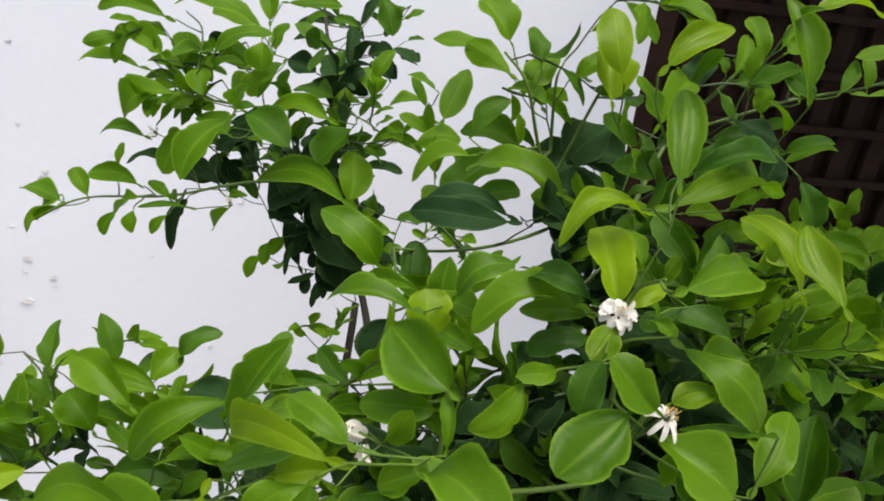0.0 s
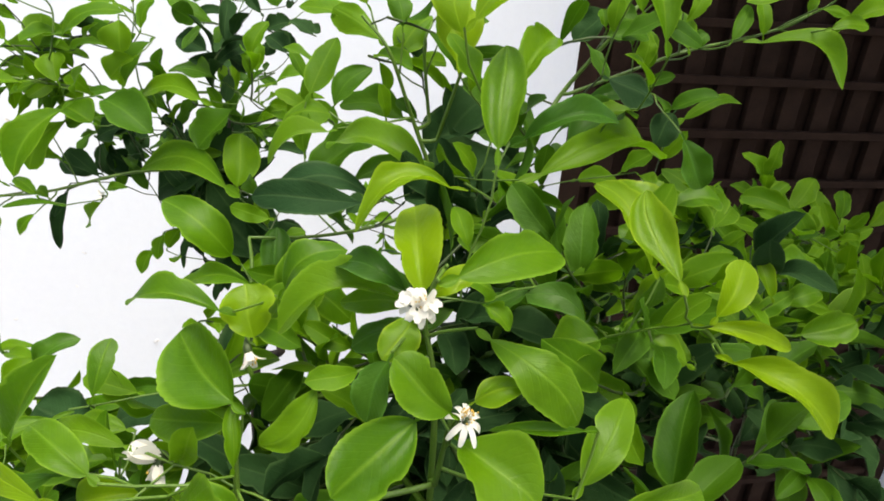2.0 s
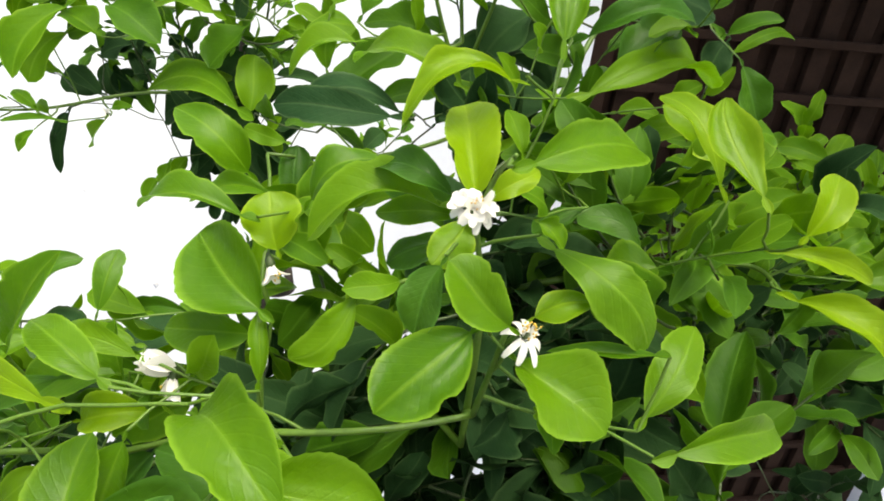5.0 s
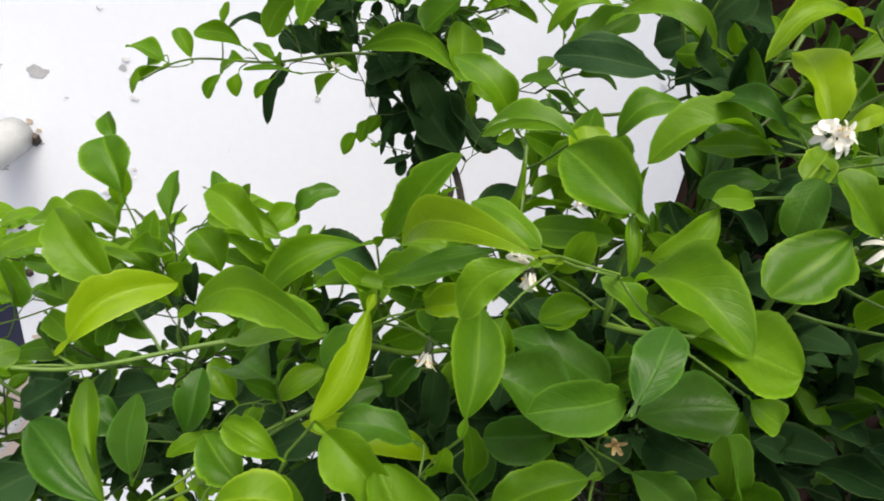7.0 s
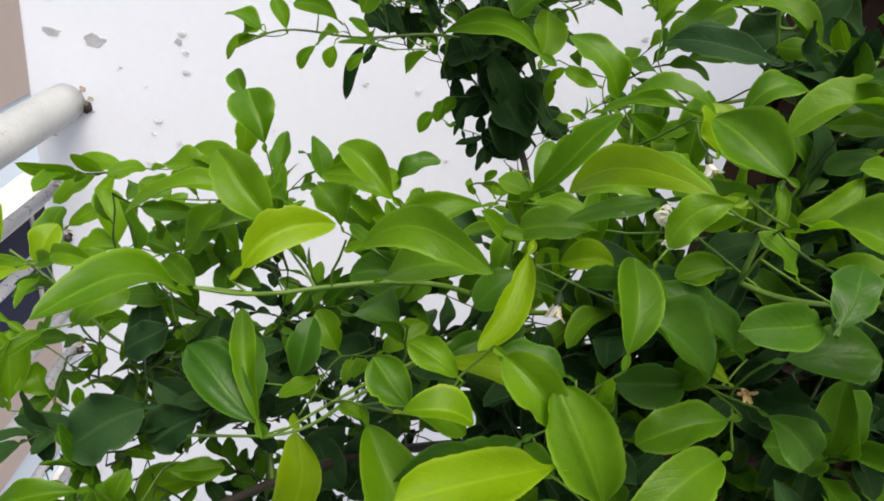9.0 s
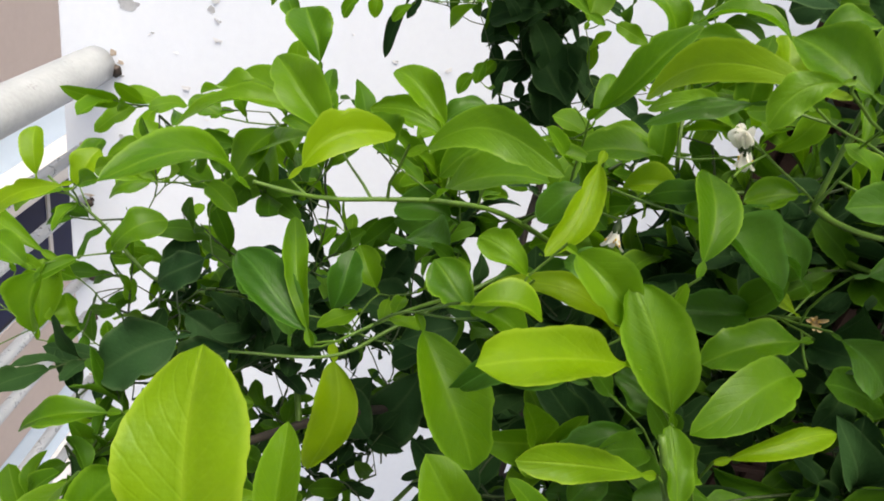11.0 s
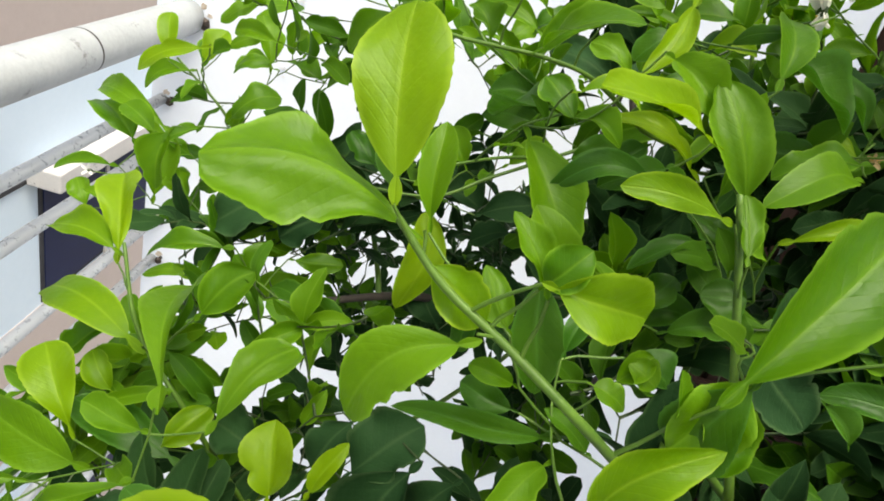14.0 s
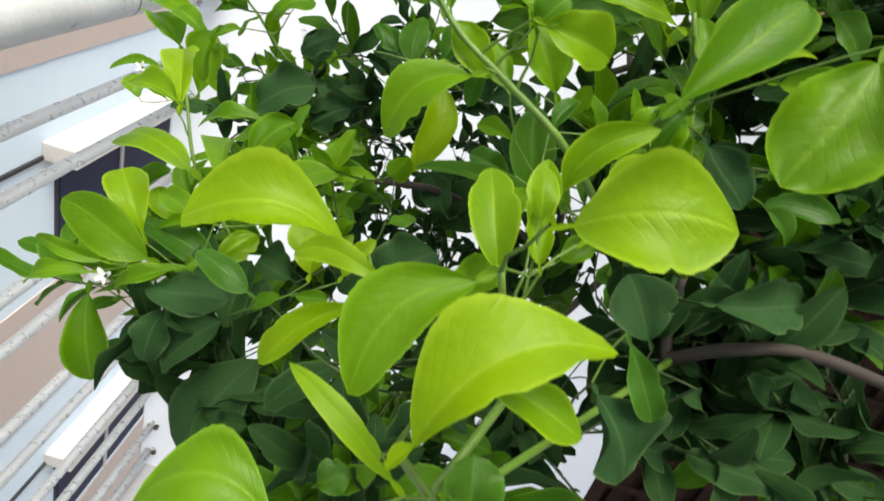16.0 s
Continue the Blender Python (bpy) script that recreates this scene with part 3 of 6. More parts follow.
limb([(-0.025, 0.325, 1.189), (-0.075, 0.299, 1.217), (-0.110, 0.284, 1.224), (-0.141, 0.270, 1.225), (-0.166, 0.256, 1.226), (-0.184, 0.243, 1.231), (-0.202, 0.236, 1.236)], 0.0018, 0.0009)
limb([(-0.060, 0.317, 1.168), (-0.119, 0.284, 1.139), (-0.155, 0.267, 1.120), (-0.213, 0.259, 1.116)], 0.0015, 0.0008)
limb([(-0.078, 0.311, 1.155), (-0.116, 0.272, 1.159), (-0.148, 0.240, 1.156)], 0.0014, 0.0008)
limb([(-0.036, 0.057, 1.112), (-0.081, 0.034, 1.156), (-0.115, 0.042, 1.174), (-0.142, 0.048, 1.187), (-0.162, 0.052, 1.204)], 0.0021, 0.0013)
limb([(0.022, 0.098, 1.086), (-0.016, 0.125, 1.188), (-0.029, 0.133, 1.220)], 0.0024, 0.0013)
limb([(-0.222, 0.181, 0.885), (-0.267, 0.177, 0.959), (-0.311, 0.192, 1.004), (-0.336, 0.217, 1.050)], 0.0022, 0.0012)
limb([(-0.221, 0.432, 1.036), (-0.314, 0.432, 1.030), (-0.372, 0.445, 1.071), (-0.415, 0.451, 1.100)], 0.0022, 0.0010)
limb([(0.033, 0.087, 1.035), (0.052, 0.068, 1.065), (0.089, 0.064, 1.080), (0.145, 0.061, 1.078)], 0.0042, 0.0034)
limb([(-0.092, -0.077, 1.040), (-0.118, -0.105, 1.092)], 0.0020, 0.0015)
limb([(-0.081, -0.054, 1.084), (-0.101, -0.057, 1.136)], 0.0020, 0.0014)

# leaves of front of the crown
leaf(YOUNG, (0.131, 0.256, 1.373), (0.131, 0.292, 1.403), 0.0193)
leaf(YOUNG, (0.136, 0.255, 1.372), (0.154, 0.257, 1.385), 0.0097)
leaf(FRESH, (0.135, 0.211, 1.403), (0.181, 0.230, 1.405), 0.0175, -0.0020)
leaf(YOUNG, (0.126, 0.244, 1.368), (0.113, 0.231, 1.358), 0.0145)
leaf(FRESH, (0.166, 0.280, 1.352), (0.178, 0.273, 1.344), 0.0110)
leaf(FRESH, (0.155, 0.231, 1.365), (0.188, 0.207, 1.341), 0.0185, -0.0033)
leaf(FRESH, (0.136, 0.211, 1.347), (0.115, 0.219, 1.366), 0.0173)
leaf(YOUNG, (0.147, 0.218, 1.346), (0.161, 0.215, 1.358), 0.0095)
leaf(FRESH, (0.123, 0.209, 1.346), (0.092, 0.192, 1.330), 0.0246)
leaf(FRESH, (0.142, 0.213, 1.331), (0.166, 0.187, 1.323), 0.0239)
leaf(FRESH, (0.190, 0.210, 1.335), (0.154, 0.217, 1.335), 0.0051, -0.0013)
leaf(FRESH, (0.193, 0.208, 1.309), (0.219, 0.227, 1.337), 0.0164)
leaf(FRESH, (0.055, 0.243, 1.333), (0.027, 0.273, 1.350), 0.0282)
leaf(FRESH, (0.055, 0.232, 1.310), (0.055, 0.242, 1.332), 0.0066)
leaf(FRESH, (0.043, 0.303, 1.341), (-0.002, 0.319, 1.336), 0.0141, 0.0067)
leaf(YOUNG, (0.057, 0.314, 1.319), (0.052, 0.326, 1.343), 0.0250)
leaf(FRESH, (0.124, 0.284, 1.356), (0.070, 0.279, 1.346), 0.0175, 0.0116)
leaf(FRESH, (0.072, 0.331, 1.337), (0.103, 0.334, 1.359), 0.0172, -0.0059)
leaf(GREEN, (0.126, 0.274, 1.366), (0.096, 0.292, 1.371), 0.0127, 0.0038)
leaf(YOUNG, (0.145, 0.281, 1.410), (0.103, 0.273, 1.397), 0.0127, 0.0103)
leaf(FRESH, (0.159, 0.429, 1.371), (0.095, 0.473, 1.376), 0.0274, 0.0073)
leaf(FRESH, (0.168, 0.294, 1.424), (0.177, 0.330, 1.465), 0.0186)
leaf(FRESH, (0.211, 0.412, 1.431), (0.242, 0.440, 1.466), 0.0204)
leaf(FRESH, (0.227, 0.396, 1.379), (0.332, 0.434, 1.388), 0.0290, -0.0097)
leaf(GREEN, (0.186, 0.314, 1.423), (0.232, 0.311, 1.436), 0.0125, -0.0028)
leaf(OLD_SHADED, (0.274, 0.423, 1.435), (0.303, 0.412, 1.424), 0.0229)
leaf(FRESH, (0.393, 0.522, 1.389), (0.450, 0.529, 1.405), 0.0108, -0.0039)
leaf(FRESH, (0.423, 0.490, 1.455), (0.485, 0.465, 1.428), 0.0220, -0.0107)
leaf(GREEN, (0.336, 0.423, 1.396), (0.349, 0.407, 1.367), 0.0205, 0.0021)
leaf(OLD_SHADED, (0.357, 0.480, 1.402), (0.342, 0.472, 1.379), 0.0222)
leaf(YOUNG, (0.250, 0.288, 1.368), (0.230, 0.324, 1.398), 0.0157, 0.0036)
leaf(YOUNG, (0.241, 0.248, 1.380), (0.239, 0.284, 1.410), 0.0163, -0.0066)
leaf(YOUNG, (0.249, 0.229, 1.373), (0.265, 0.239, 1.394), 0.0131)
leaf(YOUNG, (0.333, 0.300, 1.341), (0.327, 0.311, 1.361), 0.0092)
leaf(YOUNG, (0.262, 0.252, 1.354), (0.305, 0.240, 1.348), 0.0093, -0.0016)
leaf(YOUNG, (0.306, 0.281, 1.312), (0.347, 0.242, 1.294), 0.0200, -0.0036)
leaf(FRESH, (0.388, 0.329, 1.297), (0.424, 0.326, 1.306), 0.0208)
leaf(FRESH, (0.228, 0.283, 1.329), (0.205, 0.283, 1.318), 0.0218)
leaf(GREEN, (0.225, 0.296, 1.332), (0.196, 0.308, 1.344), 0.0150, 0.0054)
leaf(FRESH, (0.185, 0.339, 1.358), (0.165, 0.345, 1.361), 0.0167)
leaf(FRESH, (0.088, 0.241, 1.339), (0.064, 0.236, 1.317), 0.0132, -0.0068)
leaf(FRESH, (0.051, 0.248, 1.319), (0.017, 0.266, 1.310), 0.0153)
leaf(FRESH, (0.008, 0.256, 1.304), (-0.027, 0.272, 1.302), 0.0119, 0.0032)
leaf(GREEN, (0.003, 0.371, 1.248), (-0.033, 0.377, 1.245), 0.0115, 0.0027)
leaf(FRESH, (-0.031, 0.336, 1.272), (-0.024, 0.351, 1.299), 0.0127)
leaf(GREEN, (-0.112, 0.456, 1.209), (-0.080, 0.460, 1.233), 0.0150, -0.0042)
leaf(GREEN, (0.114, 0.224, 1.362), (0.104, 0.216, 1.341), 0.0142)
leaf(OLD_SHADED, (0.261, 0.500, 1.332), (0.205, 0.491, 1.307), 0.0300, 0.0, False, 0.2)
leaf(GREEN, (0.059, 0.432, 1.284), (0.061, 0.450, 1.323), 0.0199)
leaf(FRESH, (0.015, 0.634, 1.288), (0.019, 0.668, 1.332), 0.0320)
leaf(YOUNG, (0.008, 0.606, 1.298), (-0.089, 0.680, 1.296), 0.0284, 0.0175)
leaf(GREEN, (-0.079, 0.593, 1.376), (-0.041, 0.572, 1.355), 0.0299)
leaf(FRESH, (-0.011, 0.632, 1.370), (-0.082, 0.669, 1.369), 0.0217, 0.0065)
leaf(FRESH, (-0.138, 0.667, 1.339), (-0.167, 0.644, 1.301), 0.0239, 0.0042)
leaf(GREEN, (-0.002, 0.679, 1.379), (-0.047, 0.693, 1.389), 0.0225, 0.0028)
leaf(FRESH, (0.000, 0.732, 1.349), (0.005, 0.766, 1.401), 0.0244)
leaf(FRESH, (0.085, 0.535, 1.398), (0.106, 0.561, 1.440), 0.0218)
leaf(FRESH, (0.064, 0.530, 1.377), (0.100, 0.526, 1.385), 0.0251, -0.0023)
leaf(FRESH, (0.097, 0.468, 1.385), (0.054, 0.468, 1.366), 0.0146, 0.0041)
leaf(OLD_SHADED, (0.243, 0.500, 1.350), (0.163, 0.497, 1.351), 0.0480, 0.0, False, 0.2)
leaf(GREEN, (0.161, 0.564, 1.374), (0.108, 0.579, 1.383), 0.0262, 0.0050)
leaf(OLD_SHADED, (0.236, 0.598, 1.360), (0.185, 0.600, 1.342), 0.0411)
leaf(FRESH, (0.137, 0.543, 1.439), (0.103, 0.571, 1.461), 0.0213)
leaf(FRESH, (0.151, 0.535, 1.428), (0.177, 0.545, 1.461), 0.0241, -0.0022)
leaf(YOUNG, (0.170, 0.404, 1.444), (0.169, 0.431, 1.478), 0.0254)
leaf(OLD_SHADED, (0.330, 0.571, 1.467), (0.303, 0.566, 1.442), 0.0241)
leaf(FRESH, (0.339, 0.497, 1.432), (0.339, 0.511, 1.461), 0.0141)
leaf(FRESH, (0.369, 0.498, 1.448), (0.365, 0.513, 1.478), 0.0153)
leaf(GREEN, (0.381, 0.518, 1.447), (0.396, 0.519, 1.457), 0.0127)
leaf(FRESH, (0.439, 0.512, 1.459), (0.438, 0.524, 1.486), 0.0130)
leaf(GREEN, (0.402, 0.495, 1.456), (0.419, 0.504, 1.482), 0.0119)
leaf(YOUNG, (0.483, 0.484, 1.468), (0.532, 0.481, 1.484), 0.0179, -0.0036)
leaf(FRESH, (0.582, 0.595, 1.279), (0.536, 0.616, 1.286), 0.0231, 0.0039)
leaf(YOUNG, (0.699, 0.730, 1.224), (0.669, 0.752, 1.258), 0.0261)
leaf(FRESH, (0.692, 0.723, 1.230), (0.736, 0.742, 1.267), 0.0272)
leaf(FRESH, (0.743, 0.717, 1.216), (0.726, 0.738, 1.253), 0.0242)
leaf(FRESH, (0.763, 0.715, 1.220), (0.772, 0.729, 1.254), 0.0224)
leaf(FRESH, (0.799, 0.704, 1.213), (0.825, 0.712, 1.242), 0.0243)
leaf(FRESH, (0.709, 0.646, 1.193), (0.667, 0.668, 1.221), 0.0303)
leaf(FRESH, (0.410, 0.412, 1.305), (0.455, 0.403, 1.307), 0.0179, -0.0034)
leaf(GREEN, (0.498, 0.488, 1.239), (0.462, 0.505, 1.260), 0.0233)
leaf(FRESH, (0.496, 0.618, 1.277), (0.464, 0.628, 1.284), 0.0218)
leaf(FRESH, (0.502, 0.614, 1.272), (0.520, 0.614, 1.280), 0.0156)
leaf(FRESH, (0.447, 0.552, 1.308), (0.470, 0.547, 1.307), 0.0167, -0.0045)
leaf(FRESH, (0.331, 0.465, 1.357), (0.350, 0.454, 1.343), 0.0203)
leaf(FRESH, (0.312, 0.399, 1.327), (0.293, 0.409, 1.339), 0.0190)
leaf(FRESH, (0.316, 0.542, 1.273), (0.308, 0.555, 1.300), 0.0191)
leaf(FRESH, (0.321, 0.541, 1.274), (0.334, 0.550, 1.300), 0.0175)
leaf(FRESH, (0.299, 0.446, 1.301), (0.320, 0.446, 1.310), 0.0146)
leaf(YOUNG, (0.584, 0.472, 1.244), (0.577, 0.489, 1.277), 0.0178)
leaf(FRESH, (0.594, 0.475, 1.254), (0.588, 0.482, 1.268), 0.0158)
leaf(FRESH, (0.434, 0.406, 1.275), (0.467, 0.403, 1.285), 0.0168, -0.0021)
leaf(YOUNG, (0.342, 0.368, 1.272), (0.323, 0.377, 1.285), 0.0203)
leaf(FRESH, (0.312, 0.324, 1.285), (0.292, 0.334, 1.298), 0.0187)
leaf(YOUNG, (0.346, 0.347, 1.302), (0.318, 0.354, 1.305), 0.0133)
leaf(OLD_SHADED, (0.294, 0.463, 1.288), (0.251, 0.472, 1.337), 0.0158)

# leaves of the long twigs by the wall
leaf(FRESH, (-0.260, 0.642, 1.267), (-0.299, 0.653, 1.276), 0.0196, 0.0043)
leaf(FRESH, (-0.262, 0.644, 1.270), (-0.285, 0.640, 1.250), 0.0247)
leaf(FRESH, (-0.262, 0.640, 1.262), (-0.291, 0.635, 1.235), 0.0129, 0.0035)
leaf(FRESH, (-0.238, 0.651, 1.271), (-0.253, 0.664, 1.296), 0.0157)
leaf(FRESH, (-0.188, 0.639, 1.290), (-0.231, 0.639, 1.300), 0.0188, 0.0044)
leaf(FRESH, (-0.207, 0.648, 1.305), (-0.205, 0.656, 1.326), 0.0091)
leaf(FRESH, (-0.206, 0.631, 1.264), (-0.219, 0.624, 1.241), 0.0119, 0.0023)
leaf(FRESH, (-0.183, 0.623, 1.282), (-0.205, 0.622, 1.270), 0.0218)
leaf(FRESH, (-0.187, 0.619, 1.270), (-0.189, 0.611, 1.250), 0.0142)
leaf(FRESH, (-0.156, 0.613, 1.269), (-0.173, 0.609, 1.253), 0.0125)
leaf(OLD_SHADED, (-0.165, 0.723, 1.251), (-0.180, 0.702, 1.195), 0.0138)
leaf(FRESH, (-0.098, 0.608, 1.282), (-0.120, 0.621, 1.255), 0.0175)
leaf(OLD_SHADED, (-0.168, 0.693, 1.298), (-0.216, 0.699, 1.293), 0.0137, 0.0050)
leaf(GREEN, (-0.175, 0.624, 1.341), (-0.216, 0.630, 1.339), 0.0122, 0.0044)
leaf(YOUNG, (-0.084, 0.516, 1.385), (-0.115, 0.492, 1.344), 0.0222, 0.0062)
leaf(FRESH, (-0.144, 0.604, 1.386), (-0.190, 0.612, 1.361), 0.0266, 0.0067)
leaf(FRESH, (-0.177, 0.628, 1.402), (-0.233, 0.638, 1.404), 0.0141, 0.0033)
leaf(FRESH, (-0.158, 0.629, 1.415), (-0.188, 0.644, 1.438), 0.0191)
leaf(FRESH, (-0.075, 0.649, 1.445), (-0.155, 0.668, 1.457), 0.0205, 0.0080)
leaf(FRESH, (-0.157, 0.642, 1.446), (-0.220, 0.656, 1.452), 0.0176, 0.0044)
leaf(FRESH, (-0.145, 0.666, 1.402), (-0.144, 0.678, 1.432), 0.0242)
leaf(FRESH, (-0.112, 0.619, 1.419), (-0.062, 0.619, 1.443), 0.0187, -0.0044)
leaf(FRESH, (-0.073, 0.643, 1.433), (-0.072, 0.633, 1.408), 0.0234)
leaf(OLD_SHADED, (0.004, 0.957, 1.431), (-0.066, 0.969, 1.428), 0.0174, 0.0052)
leaf(OLD_SHADED, (-0.012, 0.949, 1.404), (-0.068, 0.962, 1.410), 0.0137, 0.0034)
leaf(GREEN, (0.041, 0.751, 1.480), (0.054, 0.735, 1.445), 0.0243)
leaf(OLD_SHADED, (0.087, 0.823, 1.408), (0.061, 0.834, 1.422), 0.0222)
leaf(GREEN, (0.102, 0.488, 1.399), (0.127, 0.492, 1.427), 0.0166, -0.0035)
leaf(FRESH, (0.125, 0.511, 1.466), (0.104, 0.527, 1.494), 0.0321)
leaf(OLD_SHADED, (0.169, 0.540, 1.421), (0.155, 0.555, 1.452), 0.0197)
leaf(GREEN, (0.150, 0.502, 1.453), (0.146, 0.514, 1.481), 0.0166)
leaf(YOUNG, (0.169, 0.392, 1.462), (0.160, 0.409, 1.500), 0.0221)
leaf(YOUNG, (0.158, 0.314, 1.476), (0.192, 0.319, 1.501), 0.0135, -0.0028)
leaf(FRESH, (0.281, 0.373, 1.465), (0.269, 0.397, 1.519), 0.0212)
leaf(YOUNG, (0.284, 0.392, 1.513), (0.332, 0.384, 1.513), 0.0174, -0.0032)
leaf(FRESH, (0.033, 0.702, 1.384), (0.028, 0.715, 1.412), 0.0237)
leaf(FRESH, (0.051, 0.696, 1.375), (0.092, 0.692, 1.384), 0.0154, -0.0032)
leaf(OLD_SHADED, (0.033, 0.679, 1.192), (-0.020, 0.709, 1.242), 0.0573)
leaf(OLD_SHADED, (-0.021, 0.703, 1.280), (-0.076, 0.707, 1.265), 0.0537)
leaf(OLD_SHADED, (0.022, 0.691, 1.164), (-0.018, 0.706, 1.184), 0.0392)
leaf(OLD_SHADED, (0.001, 0.736, 1.318), (-0.025, 0.723, 1.274), 0.0391)
leaf(OLD_SHADED, (-0.125, 0.736, 1.314), (-0.080, 0.735, 1.334), 0.0294)
leaf(OLD_SHADED, (-0.122, 0.736, 1.263), (-0.137, 0.752, 1.296), 0.0248)
leaf(OLD_SHADED, (0.123, 0.435, 1.352), (0.059, 0.447, 1.352), 0.0222, 0.0059)
leaf(OLD_SHADED, (0.151, 0.457, 1.339), (0.171, 0.464, 1.356), 0.0200)
leaf(OLD_SHADED, (0.232, 0.532, 1.405), (0.191, 0.528, 1.375), 0.0345)
leaf(OLD_SHADED, (-0.038, 0.728, 1.173), (-0.058, 0.755, 1.230), 0.0172)
leaf(FRESH, (-0.068, 0.699, 1.197), (-0.056, 0.705, 1.217), 0.0156)
leaf(FRESH, (-0.156, 0.680, 1.325), (-0.168, 0.688, 1.338), 0.0122)
leaf(OLD_SHADED, (-0.030, 0.813, 1.386), (-0.064, 0.826, 1.400), 0.0257)
leaf(OLD_SHADED, (-0.002, 0.820, 1.360), (-0.019, 0.842, 1.406), 0.0302)
leaf(OLD_SHADED, (0.057, 0.820, 1.386), (0.036, 0.832, 1.406), 0.0244)

# leaves of the dark hanging cluster by the wall, backlit shade painted in their colour
leaf(OLD_SHADED, (-0.023, 0.753, 1.283), (-0.074, 0.728, 1.230), 0.0420, 0.0, False, 0.1)
leaf(OLD_SHADED, (-0.024, 0.721, 1.267), (0.013, 0.692, 1.222), 0.0372, 0.0, False, 0.1)
leaf(OLD_SHADED, (0.005, 0.706, 1.225), (0.018, 0.674, 1.170), 0.0502, 0.0, False, 0.1)
leaf(OLD_SHADED, (-0.008, 0.722, 1.231), (-0.040, 0.710, 1.203), 0.0344, 0.0, False, 0.1)
leaf(OLD_SHADED, (0.017, 0.709, 1.253), (0.046, 0.686, 1.217), 0.0223, 0.0, False, 0.3)
leaf(OLD_SHADED, (0.035, 0.709, 1.214), (0.077, 0.697, 1.200), 0.0357, 0.0, False, 0.1)
leaf(OLD_SHADED, (0.022, 0.715, 1.243), (0.056, 0.718, 1.256), 0.0176, 0.0, False, 0.3)
leaf(OLD_SHADED, (0.005, 0.716, 1.284), (0.032, 0.698, 1.256), 0.0086, 0.0, False, 0.3)
leaf(OLD_SHADED, (0.003, 0.753, 1.268), (-0.030, 0.763, 1.279), 0.0271, 0.0, False, 0.1)
leaf(OLD_SHADED, (-0.043, 0.695, 1.217), (-0.053, 0.677, 1.183), 0.0081, 0.0, False, 0.3)
leaf(OLD_SHADED, (-0.022, 0.707, 1.201), (-0.021, 0.697, 1.184), 0.0115, 0.0, False, 0.3)
leaf(OLD_SHADED, (-0.018, 0.685, 1.183), (-0.048, 0.681, 1.171), 0.0088, 0.0, False, 0.3)
leaf(OLD_SHADED, (-0.008, 0.690, 1.174), (-0.008, 0.679, 1.154), 0.0102, 0.0, False, 0.3)
leaf(OLD_SHADED, (-0.014, 0.678, 1.172), (-0.020, 0.666, 1.149), 0.0075, 0.0, False, 0.3)
leaf(OLD_SHADED, (0.070, 0.659, 1.213), (0.103, 0.653, 1.208), 0.0181, 0.0, False, 0.3)
leaf(OLD_SHADED, (0.033, 0.733, 1.298), (0.075, 0.729, 1.298), 0.0136, 0.0, False, 0.3)
leaf(OLD_SHADED, (0.025, 0.745, 1.299), (0.046, 0.755, 1.321), 0.0113, 0.0, False, 0.3)
leaf(OLD_SHADED, (-0.088, 0.752, 1.291), (-0.108, 0.766, 1.313), 0.0201, 0.0, False, 0.3)
leaf(OLD_SHADED, (-0.091, 0.727, 1.266), (-0.125, 0.744, 1.290), 0.0273, 0.0, False, 0.1)
leaf(OLD_SHADED, (-0.131, 0.713, 1.275), (-0.169, 0.723, 1.287), 0.0265, 0.0, False, 0.1)
leaf(OLD_SHADED, (-0.054, 0.768, 1.285), (-0.079, 0.782, 1.304), 0.0258, 0.0, False, 0.3)
leaf(OLD_SHADED, (-0.035, 0.785, 1.297), (-0.012, 0.796, 1.320), 0.0235, 0.0, False, 0.3)
leaf(OLD_SHADED, (-0.010, 0.757, 1.293), (0.016, 0.769, 1.319), 0.0191, 0.0, False, 0.3)
leaf(FRESH, (-0.068, 0.686, 1.217), (-0.075, 0.674, 1.195), 0.0147)
leaf(FRESH, (-0.079, 0.679, 1.203), (-0.092, 0.669, 1.182), 0.0153)
leaf(FRESH, (0.056, 0.675, 1.220), (0.077, 0.676, 1.224), 0.0134)
leaf(FRESH, (-0.007, 0.723, 1.294), (-0.056, 0.725, 1.290), 0.0134)

# leaves of the middle of the crown
leaf(FRESH, (-0.197, 0.359, 1.264), (-0.212, 0.376, 1.293), 0.0258, 0.0, False, 0.1, 0.8)
leaf(FRESH, (-0.226, 0.430, 1.267), (-0.238, 0.445, 1.282), 0.0133)
leaf(FRESH, (-0.221, 0.399, 1.211), (-0.222, 0.413, 1.238), 0.0158)
leaf(FRESH, (-0.178, 0.288, 1.249), (-0.214, 0.312, 1.275), 0.0242, 0.0, False, 0.1, 0.9)
leaf(YOUNG, (-0.183, 0.250, 1.242), (-0.143, 0.274, 1.264), 0.0200, -0.0064)
leaf(FRESH, (-0.127, 0.251, 1.264), (-0.069, 0.221, 1.278), 0.0197, -0.0106)
leaf(FRESH, (-0.115, 0.350, 1.245), (-0.153, 0.368, 1.267), 0.0211, 0.0046)
leaf(FRESH, (-0.129, 0.440, 1.202), (-0.112, 0.455, 1.222), 0.0197)
leaf(FRESH, (-0.146, 0.371, 1.209), (-0.165, 0.385, 1.230), 0.0221, 0.0028)
leaf(YOUNG, (0.002, 0.194, 1.336), (-0.049, 0.234, 1.315), 0.0151, 0.0095)
leaf(FRESH, (0.010, 0.212, 1.329), (-0.015, 0.232, 1.338), 0.0120, 0.0021)
leaf(GREEN, (-0.005, 0.221, 1.322), (-0.044, 0.223, 1.308), 0.0092)
